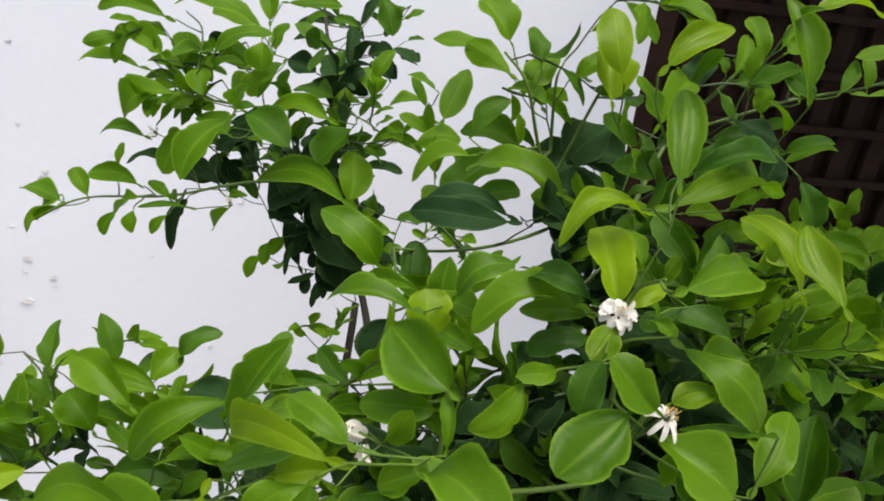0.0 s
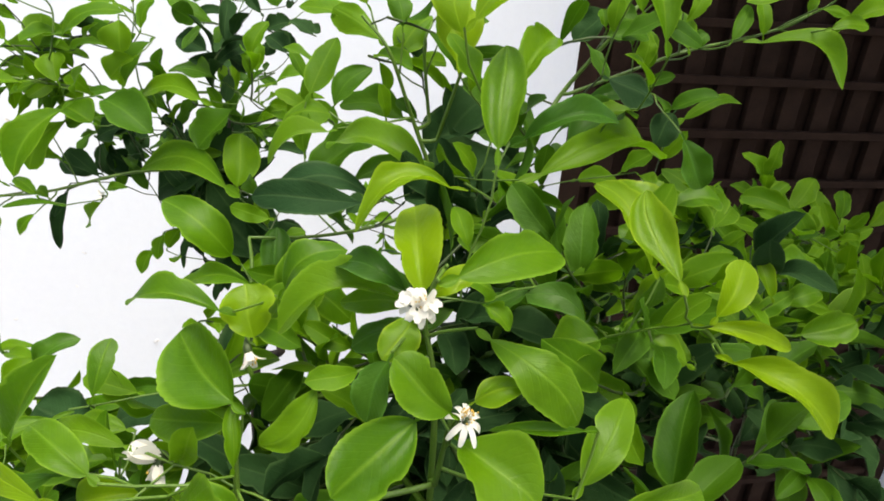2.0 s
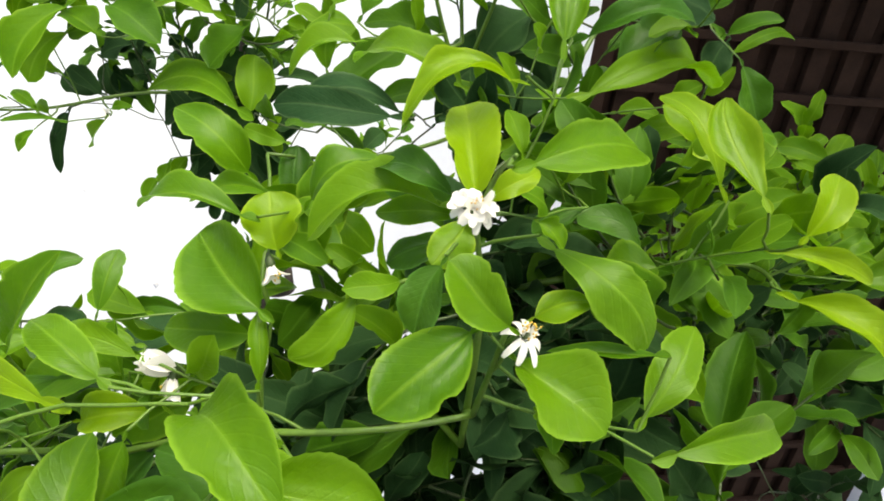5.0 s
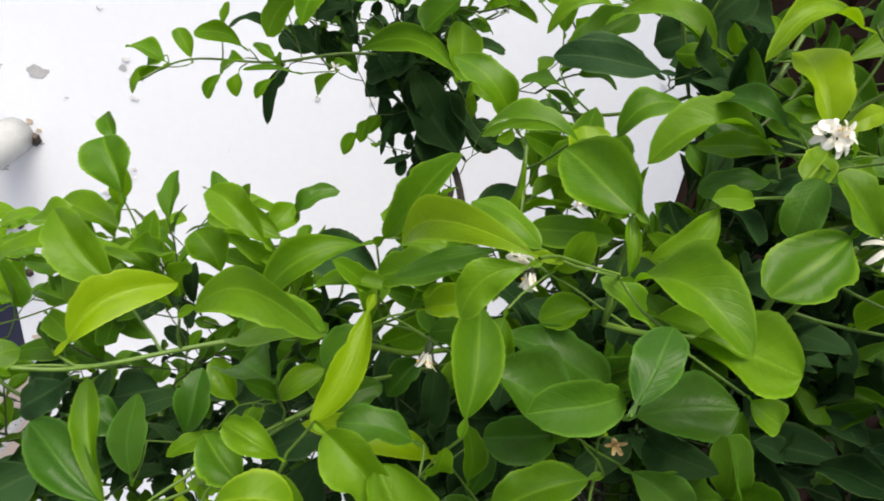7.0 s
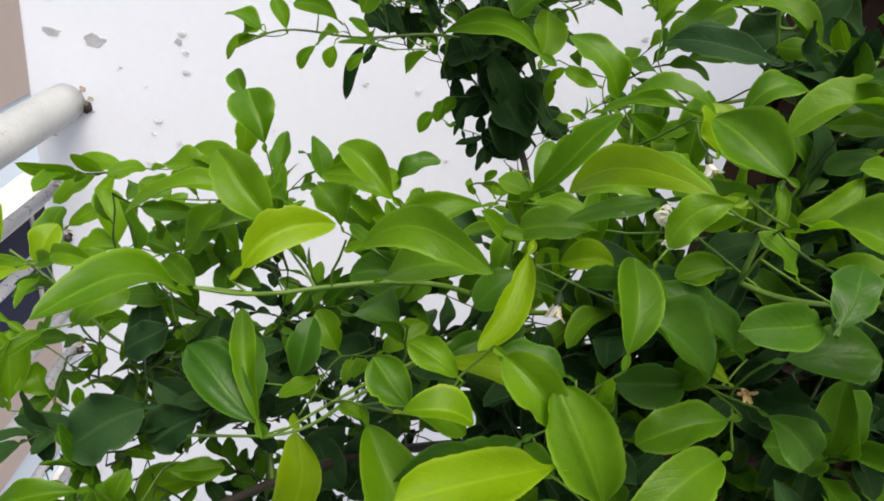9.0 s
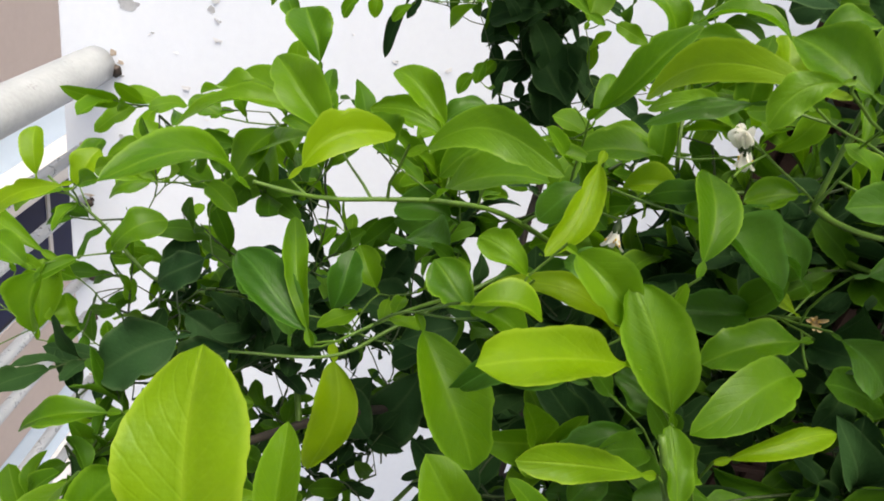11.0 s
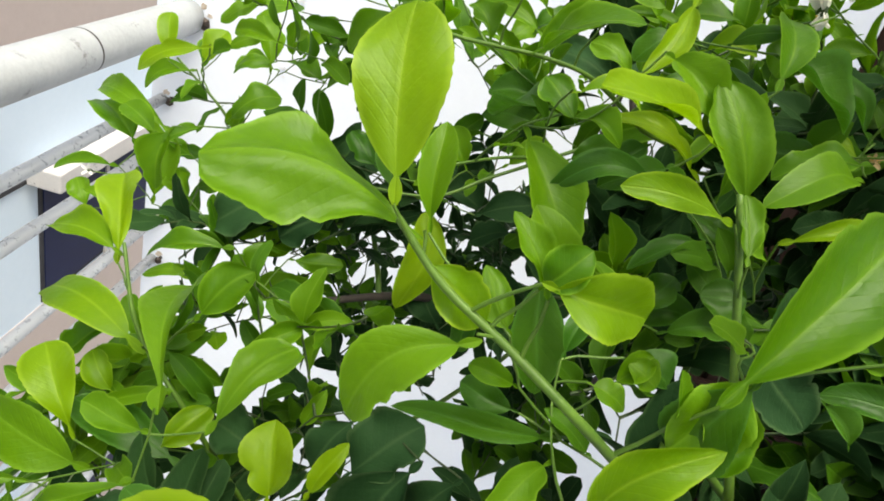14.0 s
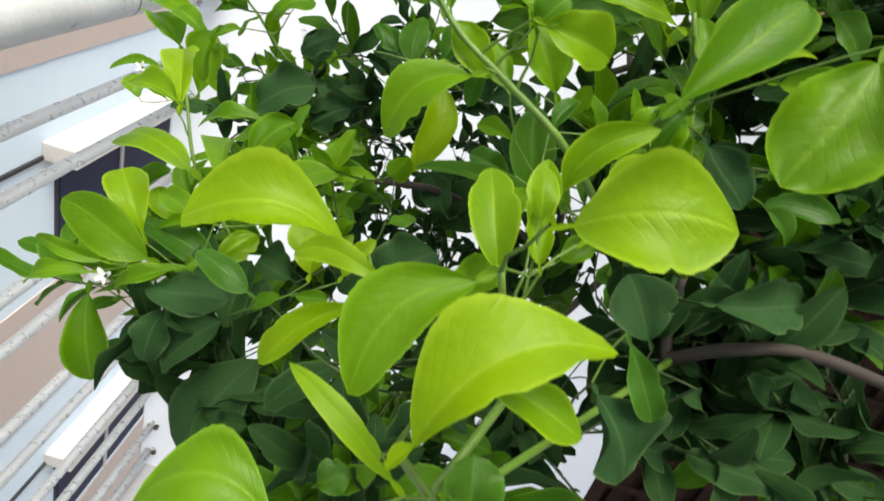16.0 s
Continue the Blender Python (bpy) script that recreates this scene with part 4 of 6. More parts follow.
leaf(OLD_SHADED, (-0.045, 0.390, 1.202), (-0.097, 0.405, 1.218), 0.0341)
leaf(FRESH, (0.033, 0.430, 1.311), (-0.008, 0.440, 1.347), 0.0260, 0.0040, False, 0.2, 0.5)
leaf(FRESH, (0.052, 0.355, 1.328), (0.004, 0.375, 1.321), 0.0129, 0.0034)
leaf(FRESH, (0.041, 0.196, 1.327), (0.065, 0.157, 1.331), 0.0205, -0.0053)
leaf(FRESH, (0.055, 0.173, 1.320), (0.095, 0.167, 1.315), 0.0237)
leaf(FRESH, (0.085, 0.174, 1.296), (0.098, 0.168, 1.288), 0.0124)
leaf(FRESH, (-0.004, 0.173, 1.343), (-0.023, 0.170, 1.325), 0.0124, 0.0048)
leaf(FRESH, (0.007, 0.233, 1.283), (-0.001, 0.221, 1.259), 0.0202)
leaf(GREEN, (0.063, 0.234, 1.244), (0.013, 0.246, 1.266), 0.0230, 0.0037)
leaf(GREEN, (0.025, 0.139, 1.321), (0.041, 0.161, 1.334), 0.0138)
leaf(GREEN, (0.054, 0.188, 1.273), (0.090, 0.184, 1.285), 0.0198, -0.0017)
leaf(YOUNG, (0.060, 0.222, 1.232), (0.041, 0.230, 1.242), 0.0072)
leaf(GREEN, (0.041, 0.226, 1.225), (0.007, 0.227, 1.219), 0.0210)
leaf(GREEN, (0.018, 0.243, 1.199), (0.008, 0.231, 1.174), 0.0101)
leaf(FRESH, (0.045, 0.191, 1.235), (0.006, 0.187, 1.219), 0.0175, 0.0027)
leaf(GREEN, (0.062, 0.191, 1.240), (0.091, 0.181, 1.226), 0.0207)
leaf(GREEN, (-0.015, 0.337, 1.175), (-0.035, 0.327, 1.153), 0.0180)
leaf(OLD_SHADED, (-0.008, 0.398, 1.119), (0.003, 0.363, 1.059), 0.0452)
leaf(YOUNG, (-0.051, 0.238, 1.278), (-0.071, 0.203, 1.247), 0.0136, -0.0051)
leaf(FRESH, (-0.063, 0.187, 1.257), (-0.035, 0.165, 1.243), 0.0189)
leaf(FRESH, (-0.096, 0.197, 1.215), (-0.115, 0.208, 1.231), 0.0185)
leaf(FRESH, (-0.096, 0.197, 1.215), (-0.069, 0.191, 1.209), 0.0137, -0.0022)
leaf(YOUNG, (-0.101, 0.173, 1.233), (-0.072, 0.171, 1.235), 0.0118, -0.0039)
leaf(OLD_SHADED, (-0.238, 0.399, 1.071), (-0.206, 0.401, 1.081), 0.0315)
leaf(OLD_SHADED, (-0.279, 0.386, 1.038), (-0.230, 0.370, 1.020), 0.0285)
leaf(OLD_SHADED, (-0.176, 0.401, 1.088), (-0.140, 0.399, 1.093), 0.0236)
leaf(OLD_SHADED, (-0.113, 0.336, 1.088), (-0.075, 0.342, 1.107), 0.0251)
leaf(GREEN, (-0.185, 0.294, 1.108), (-0.193, 0.317, 1.147), 0.0245)
leaf(OLD_SHADED, (0.251, 0.524, 1.374), (0.196, 0.534, 1.383), 0.0340)
leaf(OLD_SHADED, (0.114, 0.400, 1.359), (0.049, 0.409, 1.360), 0.0211)
leaf(GREEN, (0.086, 0.505, 1.337), (0.134, 0.521, 1.377), 0.0280)
leaf(GREEN, (0.138, 0.292, 1.335), (0.104, 0.291, 1.327), 0.0123, 0.0028)
leaf(OLD_SHADED, (0.234, 0.534, 1.314), (0.194, 0.550, 1.335), 0.0200)
leaf(FRESH, (-0.256, 0.365, 1.215), (-0.277, 0.370, 1.220), 0.0149)
leaf(FRESH, (-0.187, 0.374, 1.204), (-0.220, 0.384, 1.216), 0.0142, 0.0028)
leaf(GREEN, (-0.247, 0.413, 1.180), (-0.205, 0.417, 1.195), 0.0121, -0.0024)
leaf(GREEN, (-0.202, 0.388, 1.165), (-0.212, 0.401, 1.186), 0.0153)
leaf(FRESH, (-0.078, 0.283, 1.259), (-0.041, 0.282, 1.266), 0.0079, -0.0017)

# leaves of the low side by the railing
leaf(YOUNG, (-0.147, 0.053, 1.190), (-0.121, 0.050, 1.175), 0.0188)
leaf(GREEN, (-0.098, 0.076, 1.122), (-0.121, 0.079, 1.125), 0.0129)
leaf(GREEN, (-0.049, 0.184, 1.198), (-0.102, 0.176, 1.178), 0.0135, 0.0100)
leaf(FRESH, (-0.034, 0.049, 1.178), (-0.041, 0.026, 1.160), 0.0180)
leaf(YOUNG, (0.011, 0.148, 1.202), (0.054, 0.155, 1.218), 0.0093, -0.0021)
leaf(GREEN, (-0.001, 0.217, 1.267), (0.041, 0.206, 1.249), 0.0238, -0.0024)
leaf(GREEN, (0.013, 0.160, 1.161), (-0.010, 0.159, 1.157), 0.0207)
leaf(GREEN, (-0.008, 0.189, 1.170), (-0.044, 0.180, 1.152), 0.0121, 0.0030)
leaf(YOUNG, (-0.344, 0.219, 1.042), (-0.397, 0.237, 1.040), 0.0197, 0.0029)
leaf(YOUNG, (-0.309, 0.174, 1.014), (-0.398, 0.228, 0.995), 0.0243, 0.0072)
leaf(YOUNG, (-0.191, 0.090, 1.014), (-0.199, 0.112, 1.043), 0.0278)
leaf(YOUNG, (-0.270, 0.146, 0.963), (-0.253, 0.158, 0.988), 0.0196)
leaf(YOUNG, (-0.172, 0.100, 1.013), (-0.160, 0.118, 1.036), 0.0106)
leaf(GREEN, (-0.288, 0.160, 0.946), (-0.343, 0.171, 0.962), 0.0208)
leaf(FRESH, (-0.317, 0.152, 0.971), (-0.273, 0.162, 0.993), 0.0095, -0.0017)
leaf(YOUNG, (-0.318, 0.173, 0.968), (-0.338, 0.183, 0.986), 0.0164)
leaf(FRESH, (-0.362, 0.195, 0.964), (-0.341, 0.208, 0.991), 0.0198)
leaf(YOUNG, (-0.419, 0.442, 1.104), (-0.429, 0.461, 1.138), 0.0177)
leaf(FRESH, (-0.401, 0.446, 1.093), (-0.442, 0.437, 1.072), 0.0167, 0.0045)
leaf(FRESH, (-0.418, 0.439, 1.035), (-0.506, 0.480, 1.041), 0.0218, 0.0055)
leaf(FRESH, (-0.452, 0.449, 1.009), (-0.497, 0.475, 1.033), 0.0372)
leaf(FRESH, (-0.406, 0.404, 0.981), (-0.415, 0.436, 1.030), 0.0285)
leaf(FRESH, (-0.377, 0.411, 0.986), (-0.395, 0.423, 1.007), 0.0223)
leaf(FRESH, (-0.397, 0.469, 1.093), (-0.392, 0.487, 1.127), 0.0236)
leaf(FRESH, (-0.380, 0.479, 1.114), (-0.358, 0.489, 1.134), 0.0173)
leaf(FRESH, (-0.331, 0.456, 1.117), (-0.349, 0.478, 1.156), 0.0208)
leaf(FRESH, (-0.327, 0.455, 1.114), (-0.362, 0.452, 1.107), 0.0175)
leaf(FRESH, (-0.302, 0.465, 1.134), (-0.283, 0.479, 1.162), 0.0143)
leaf(FRESH, (-0.283, 0.455, 1.117), (-0.318, 0.460, 1.124), 0.0201)
leaf(FRESH, (-0.297, 0.290, 1.019), (-0.354, 0.282, 1.001), 0.0175, 0.0044)
leaf(FRESH, (-0.277, 0.301, 0.998), (-0.274, 0.312, 1.020), 0.0166)
leaf(FRESH, (-0.250, 0.334, 0.999), (-0.210, 0.336, 1.005), 0.0171)
leaf(GREEN, (-0.096, 0.365, 1.176), (-0.136, 0.367, 1.175), 0.0235, 0.0045)
leaf(FRESH, (-0.058, 0.347, 1.250), (-0.114, 0.333, 1.220), 0.0197, 0.0058)
leaf(FRESH, (-0.223, 0.386, 1.205), (-0.251, 0.371, 1.175), 0.0258)
leaf(OLD_SHADED, (-0.118, 0.380, 0.946), (-0.148, 0.398, 0.977), 0.0330)
leaf(OLD_SHADED, (-0.300, 0.382, 0.979), (-0.334, 0.395, 1.001), 0.0307)
leaf(OLD_SHADED, (-0.223, 0.187, 0.939), (-0.255, 0.192, 0.944), 0.0298)
leaf(OLD_SHADED, (-0.154, 0.150, 0.980), (-0.122, 0.168, 1.016), 0.0370)
leaf(OLD_SHADED, (-0.163, 0.179, 0.991), (-0.183, 0.163, 0.959), 0.0289)
leaf(OLD_SHADED, (-0.110, 0.397, 1.063), (-0.155, 0.404, 1.074), 0.0325)
leaf(OLD_SHADED, (-0.084, 0.363, 1.066), (-0.115, 0.358, 1.053), 0.0212)
leaf(FRESH, (-0.457, 0.380, 0.965), (-0.474, 0.391, 0.984), 0.0174)
leaf(FRESH, (-0.457, 0.417, 0.991), (-0.515, 0.415, 0.982), 0.0120)

# leaves of the lowest shoots
leaf(YOUNG, (-0.090, -0.081, 1.170), (-0.049, -0.086, 1.185), 0.0298, -0.0031)
leaf(YOUNG, (-0.115, -0.125, 1.115), (-0.071, -0.107, 1.151), 0.0214, -0.0125)
leaf(YOUNG, (-0.101, -0.108, 1.129), (-0.070, -0.112, 1.125), 0.0125)
leaf(FRESH, (-0.108, -0.057, 1.129), (-0.140, -0.087, 1.092), 0.0258, 0.0088)
leaf(YOUNG, (-0.138, -0.057, 1.117), (-0.173, -0.052, 1.114), 0.0101, 0.0064)
leaf(YOUNG, (-0.101, -0.050, 1.132), (-0.115, -0.023, 1.161), 0.0173)
leaf(YOUNG, (-0.088, -0.048, 1.138), (-0.093, -0.031, 1.153), 0.0100)
leaf(YOUNG, (-0.092, -0.040, 1.151), (-0.097, -0.031, 1.168), 0.0106)
leaf(FRESH, (-0.145, -0.138, 1.088), (-0.182, -0.140, 1.082), 0.0212, 0.0110)
leaf(YOUNG, (-0.116, -0.106, 1.080), (-0.155, -0.096, 1.106), 0.0072)
leaf(YOUNG, (-0.147, -0.045, 1.096), (-0.178, -0.060, 1.067), 0.0110, 0.0022)
leaf(FRESH, (-0.318, 0.068, 0.981), (-0.355, 0.060, 0.963), 0.0121, 0.0050)
leaf(FRESH, (-0.349, 0.119, 0.920), (-0.331, 0.089, 0.865), 0.0260)
leaf(FRESH, (-0.323, 0.089, 0.976), (-0.369, 0.090, 0.977), 0.0100)
leaf(GREEN, (-0.264, 0.143, 0.958), (-0.331, 0.154, 0.976), 0.0226)
leaf(FRESH, (-0.269, 0.093, 0.988), (-0.311, 0.081, 0.965), 0.0104, 0.0018)
# darker leaves here carry the shade below the shoots in their colour
leaf(OLD_SHADED, (-0.291, 0.084, 0.969), (-0.239, 0.087, 0.978), 0.0236)
leaf(OLD_SHADED, (-0.275, 0.079, 0.961), (-0.280, 0.062, 0.929), 0.0228)
leaf(OLD_SHADED, (-0.238, 0.080, 0.965), (-0.268, 0.062, 0.929), 0.0321)
leaf(OLD_SHADED, (-0.214, 0.095, 0.930), (-0.252, 0.059, 0.860), 0.0509)
leaf(OLD_SHADED, (0.001, 0.048, 1.067), (-0.019, 0.063, 1.094), 0.0336)
leaf(OLD_SHADED, (0.029, 0.061, 1.093), (0.079, 0.067, 1.106), 0.0270)
leaf(OLD_SHADED, (-0.032, -0.009, 1.064), (-0.003, -0.025, 1.036), 0.0331)
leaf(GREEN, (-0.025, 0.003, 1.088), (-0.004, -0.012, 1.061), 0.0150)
leaf(OLD_SHADED, (0.003, 0.109, 1.160), (0.033, 0.096, 1.137), 0.0283)
leaf(GREEN, (-0.083, -0.084, 1.049), (-0.087, -0.073, 1.068), 0.0211)
leaf(GREEN, (0.109, 0.139, 1.136), (0.065, 0.139, 1.134), 0.0151, 0.0018)
leaf(GREEN, (0.063, 0.136, 1.129), (0.084, 0.128, 1.115), 0.0162)
leaf(GREEN, (-0.142, -0.044, 0.994), (-0.130, -0.039, 1.003), 0.0159)
leaf(GREEN, (0.019, 0.215, 1.167), (-0.009, 0.221, 1.177), 0.0203)
leaf(GREEN, (-0.218, 0.058, 1.010), (-0.254, 0.066, 1.023), 0.0161)

# leaves of the low side, further in
leaf(FRESH, (-0.199, 0.355, 1.230), (-0.279, 0.341, 1.214), 0.0165, 0.0081)
leaf(FRESH, (-0.213, 0.386, 1.226), (-0.258, 0.405, 1.232), 0.0153, 0.0032)
leaf(GREEN, (-0.168, 0.225, 1.167), (-0.208, 0.245, 1.197), 0.0208)
leaf(FRESH, (-0.167, 0.225, 1.168), (-0.188, 0.261, 1.210), 0.0115)
leaf(GREEN, (-0.163, 0.330, 1.108), (-0.156, 0.349, 1.146), 0.0226)
leaf(YOUNG, (-0.154, 0.289, 1.098), (-0.155, 0.254, 1.033), 0.0262, -0.0065)
leaf(FRESH, (-0.113, 0.203, 1.195), (-0.081, 0.162, 1.158), 0.0263)
leaf(YOUNG, (-0.015, 0.236, 1.196), (-0.077, 0.240, 1.212), 0.0158, 0.0059)
leaf(FRESH, (-0.080, 0.186, 1.244), (-0.102, 0.193, 1.253), 0.0122, 0.0018)
leaf(GREEN, (-0.028, 0.205, 1.237), (-0.060, 0.210, 1.242), 0.0129, 0.0020)
leaf(GREEN, (-0.051, 0.247, 1.262), (-0.070, 0.240, 1.245), 0.0164)
leaf(GREEN, (-0.081, 0.400, 1.150), (-0.135, 0.404, 1.146), 0.0254, 0.0044)
leaf(FRESH, (-0.113, 0.397, 1.223), (-0.167, 0.408, 1.233), 0.0188, 0.0041)
leaf(FRESH, (-0.266, 0.407, 1.127), (-0.230, 0.415, 1.149), 0.0196, -0.0036)
leaf(FRESH, (-0.319, 0.415, 1.132), (-0.349, 0.410, 1.116), 0.0171, 0.0027)
leaf(FRESH, (-0.337, 0.390, 1.083), (-0.303, 0.402, 1.110), 0.0259, -0.0036)
leaf(YOUNG, (-0.374, 0.413, 1.118), (-0.364, 0.427, 1.145), 0.0224)
leaf(YOUNG, (-0.360, 0.367, 1.141), (-0.404, 0.357, 1.113), 0.0164, 0.0049)
leaf(FRESH, (-0.386, 0.381, 1.056), (-0.393, 0.359, 1.013), 0.0267)
leaf(FRESH, (-0.409, 0.401, 1.046), (-0.443, 0.413, 1.062), 0.0208)
# dark leaves for the depth of the low side, shaded by colour
leaf(OLD_SHADED, (-0.292, 0.421, 1.041), (-0.301, 0.440, 1.077), 0.0332)
leaf(OLD_SHADED, (-0.124, 0.425, 0.975), (-0.156, 0.407, 0.934), 0.0382)
leaf(OLD_SHADED, (-0.080, 0.429, 0.990), (-0.116, 0.397, 0.924), 0.0484)
leaf(OLD_SHADED, (-0.133, 0.462, 1.042), (-0.110, 0.482, 1.084), 0.0291)
leaf(OLD_SHADED, (-0.283, 0.360, 1.035), (-0.322, 0.346, 1.002), 0.0264)
leaf(OLD_SHADED, (-0.006, 0.367, 0.889), (0.010, 0.384, 0.923), 0.0303)
leaf(OLD_SHADED, (0.035, 0.428, 1.223), (0.049, 0.445, 1.258), 0.0315)
leaf(GREEN, (0.013, 0.194, 1.122), (-0.032, 0.196, 1.117), 0.0199, 0.0028)

# leaves of the side of the railing
leaf(OLD_SHADED, (-0.272, 0.346, 1.047), (-0.326, 0.333, 1.014), 0.0456)
leaf(OLD_SHADED, (-0.269, 0.392, 1.089), (-0.305, 0.382, 1.065), 0.0306)
leaf(OLD_SHADED, (-0.236, 0.358, 1.033), (-0.272, 0.348, 1.009), 0.0344)
leaf(FRESH, (-0.208, 0.230, 1.238), (-0.244, 0.180, 1.255), 0.0200, 0.0060, False, 0.6, 0.4)
leaf(FRESH, (-0.296, 0.347, 1.168), (-0.330, 0.350, 1.167), 0.0143, 0.0029)
leaf(FRESH, (-0.115, 0.273, 1.231), (-0.072, 0.242, 1.266), 0.0200, -0.005, False, 0.6, 0.5)
leaf(GREEN, (-0.101, 0.288, 1.194), (-0.133, 0.332, 1.177), 0.0260)
leaf(FRESH, (-0.227, 0.385, 1.221), (-0.280, 0.401, 1.219), 0.0180, 0.0035)
leaf(FRESH, (-0.195, 0.327, 1.228), (-0.265, 0.460, 1.141), 0.0200)

# leaves of the front, further in
leaf(GREEN, (0.253, 0.424, 1.390), (0.290, 0.428, 1.416), 0.0201, -0.0024)
leaf(FRESH, (0.183, 0.514, 1.444), (0.215, 0.514, 1.460), 0.0170, -0.0028)
leaf(YOUNG, (0.289, 0.350, 1.360), (0.258, 0.366, 1.385), 0.0297, 0.0040)
leaf(FRESH, (0.341, 0.424, 1.348), (0.374, 0.422, 1.357), 0.0198)
leaf(FRESH, (0.323, 0.426, 1.346), (0.279, 0.435, 1.348), 0.0164, 0.0027)
leaf(FRESH, (0.294, 0.302, 1.298), (0.263, 0.316, 1.317), 0.0237)

# leaves of the sides of the long shoot
leaf(FRESH, (-0.059, 0.086, 1.143), (-0.047, 0.092, 1.156), 0.0116)
leaf(GREEN, (-0.083, 0.089, 1.148), (-0.074, 0.108, 1.162), 0.0101)
leaf(FRESH, (-0.104, 0.065, 1.143), (-0.122, 0.067, 1.146), 0.0086)
leaf(GREEN, (-0.127, 0.069, 1.170), (-0.130, 0.060, 1.154), 0.0083)
leaf(FRESH, (-0.071, 0.076, 1.145), (-0.055, 0.073, 1.141), 0.0102)
leaf(GREEN, (-0.017, 0.158, 1.132), (0.014, 0.161, 1.141), 0.0144, -0.0023)
leaf(GREEN, (-0.027, 0.179, 1.129), (-0.012, 0.190, 1.150), 0.0180)
leaf(GREEN, (-0.017, 0.128, 1.119), (-0.035, 0.134, 1.129), 0.0167)
leaf(GREEN, (-0.204, 0.331, 1.104), (-0.228, 0.341, 1.121), 0.0215)
leaf(FRESH, (-0.137, 0.357, 1.115), (-0.155, 0.370, 1.139), 0.0197)
leaf(FRESH, (-0.105, 0.342, 1.131), (-0.076, 0.351, 1.151), 0.0159, -0.0026)
leaf(GREEN, (-0.070, 0.300, 1.162), (-0.039, 0.307, 1.178), 0.0175, -0.0032)

# leaves of the low front
leaf(OLD_SHADED, (-0.044, 0.401, 1.203), (-0.006, 0.400, 1.217), 0.0243)
leaf(FRESH, (-0.006, 0.303, 1.275), (-0.037, 0.310, 1.275), 0.0120, 0.0021)
leaf(FRESH, (-0.009, 0.282, 1.275), (-0.048, 0.285, 1.266), 0.0178, 0.0025)
leaf(FRESH, (0.050, 0.249, 1.281), (0.027, 0.250, 1.273), 0.0165)
leaf(YOUNG, (-0.023, 0.275, 1.256), (0.005, 0.272, 1.262), 0.0149, -0.0020)

# leaves of the end of the high twig
leaf(FRESH, (0.322, 0.490, 1.473), (0.311, 0.505, 1.504), 0.0185)
leaf(GREEN, (0.318, 0.485, 1.461), (0.301, 0.494, 1.473), 0.0176)
leaf(FRESH, (0.327, 0.483, 1.460), (0.324, 0.474, 1.438), 0.0130)
leaf(GREEN, (0.331, 0.486, 1.468), (0.346, 0.480, 1.462), 0.0147)
leaf(FRESH, (0.337, 0.492, 1.485), (0.349, 0.497, 1.501), 0.0127)

# leaves of the last shoot
leaf(YOUNG, (-0.071, -0.030, 1.147), (-0.045, -0.016, 1.176), 0.0178, -0.0075)
leaf(YOUNG, (-0.090, -0.023, 1.137), (-0.092, -0.009, 1.164), 0.0123)
leaf(FRESH, (-0.077, -0.026, 1.132), (-0.067, -0.021, 1.143), 0.0098)

# leaves of the shade under the last shoot, that shade painted into their green
leaf(OLD_SHADED, (-0.121, 0.144, 0.999), (-0.147, 0.117, 0.947), 0.0433)
leaf(OLD_SHADED, (-0.091, 0.158, 0.984), (-0.115, 0.142, 0.952), 0.0298)
leaf(OLD_SHADED, (-0.160, 0.114, 0.940), (-0.128, 0.111, 0.936), 0.0307)

# leaves of the long shoot and the spoon-shaped clusters
leaf(FRESH, (0.189, 0.182, 1.317), (0.246, 0.191, 1.314), 0.0136, -0.0023)
leaf(FRESH, (-0.046, 0.280, 1.292), (-0.025, 0.260, 1.341), 0.0150)
leaf(YOUNG, (-0.166, 0.051, 1.218), (-0.176, 0.080, 1.267), 0.0290, -0.0018, False, 0.15, 0.25, 0.002)
leaf(FRESH, (-0.162, 0.054, 1.202), (-0.223, 0.040, 1.214), 0.0330, 0.0054, True, 0.5, -0.55, 0.007)
leaf(FRESH, (-0.132, 0.038, 1.173), (-0.164, 0.026, 1.141), 0.0210, 0.0070)
leaf(GREEN, (-0.084, 0.070, 1.117), (-0.146, 0.069, 1.110), 0.0097, 0.0024)
leaf(YOUNG, (-0.109, 0.038, 1.203), (-0.075, 0.042, 1.199), 0.0211)
leaf(FRESH, (-0.112, 0.042, 1.200), (-0.126, 0.052, 1.219), 0.0095)
leaf(FRESH, (-0.112, 0.042, 1.201), (-0.102, 0.043, 1.216), 0.0140)
leaf(FRESH, (-0.015, 0.156, 1.212), (-0.041, 0.160, 1.259), 0.0268, 0.0000, True)
leaf(FRESH, (-0.019, 0.120, 1.199), (-0.022, 0.141, 1.219), 0.0109)
leaf(YOUNG, (-0.036, 0.122, 1.211), (-0.081, 0.109, 1.218), 0.0127, 0.0025, True)
leaf(YOUNG, (-0.043, 0.153, 1.233), (-0.103, 0.113, 1.253), 0.0172, 0.0022, True)
leaf(FRESH, (0.033, 0.169, 1.232), (-0.013, 0.141, 1.220), 0.0186, 0.0023)
leaf(FRESH, (-0.010, 0.193, 1.262), (-0.003, 0.229, 1.293), 0.0204)
leaf(FRESH, (-0.043, 0.036, 1.191), (0.001, 0.075, 1.242), 0.0300, 0.0, True, 0.1, 0.85)
leaf(GREEN, (-0.035, 0.046, 1.190), (-0.017, 0.069, 1.213), 0.0160, -0.0000, True)
leaf(GREEN, (-0.038, 0.039, 1.187), (-0.052, 0.032, 1.158), 0.0219, 0.0019, True)
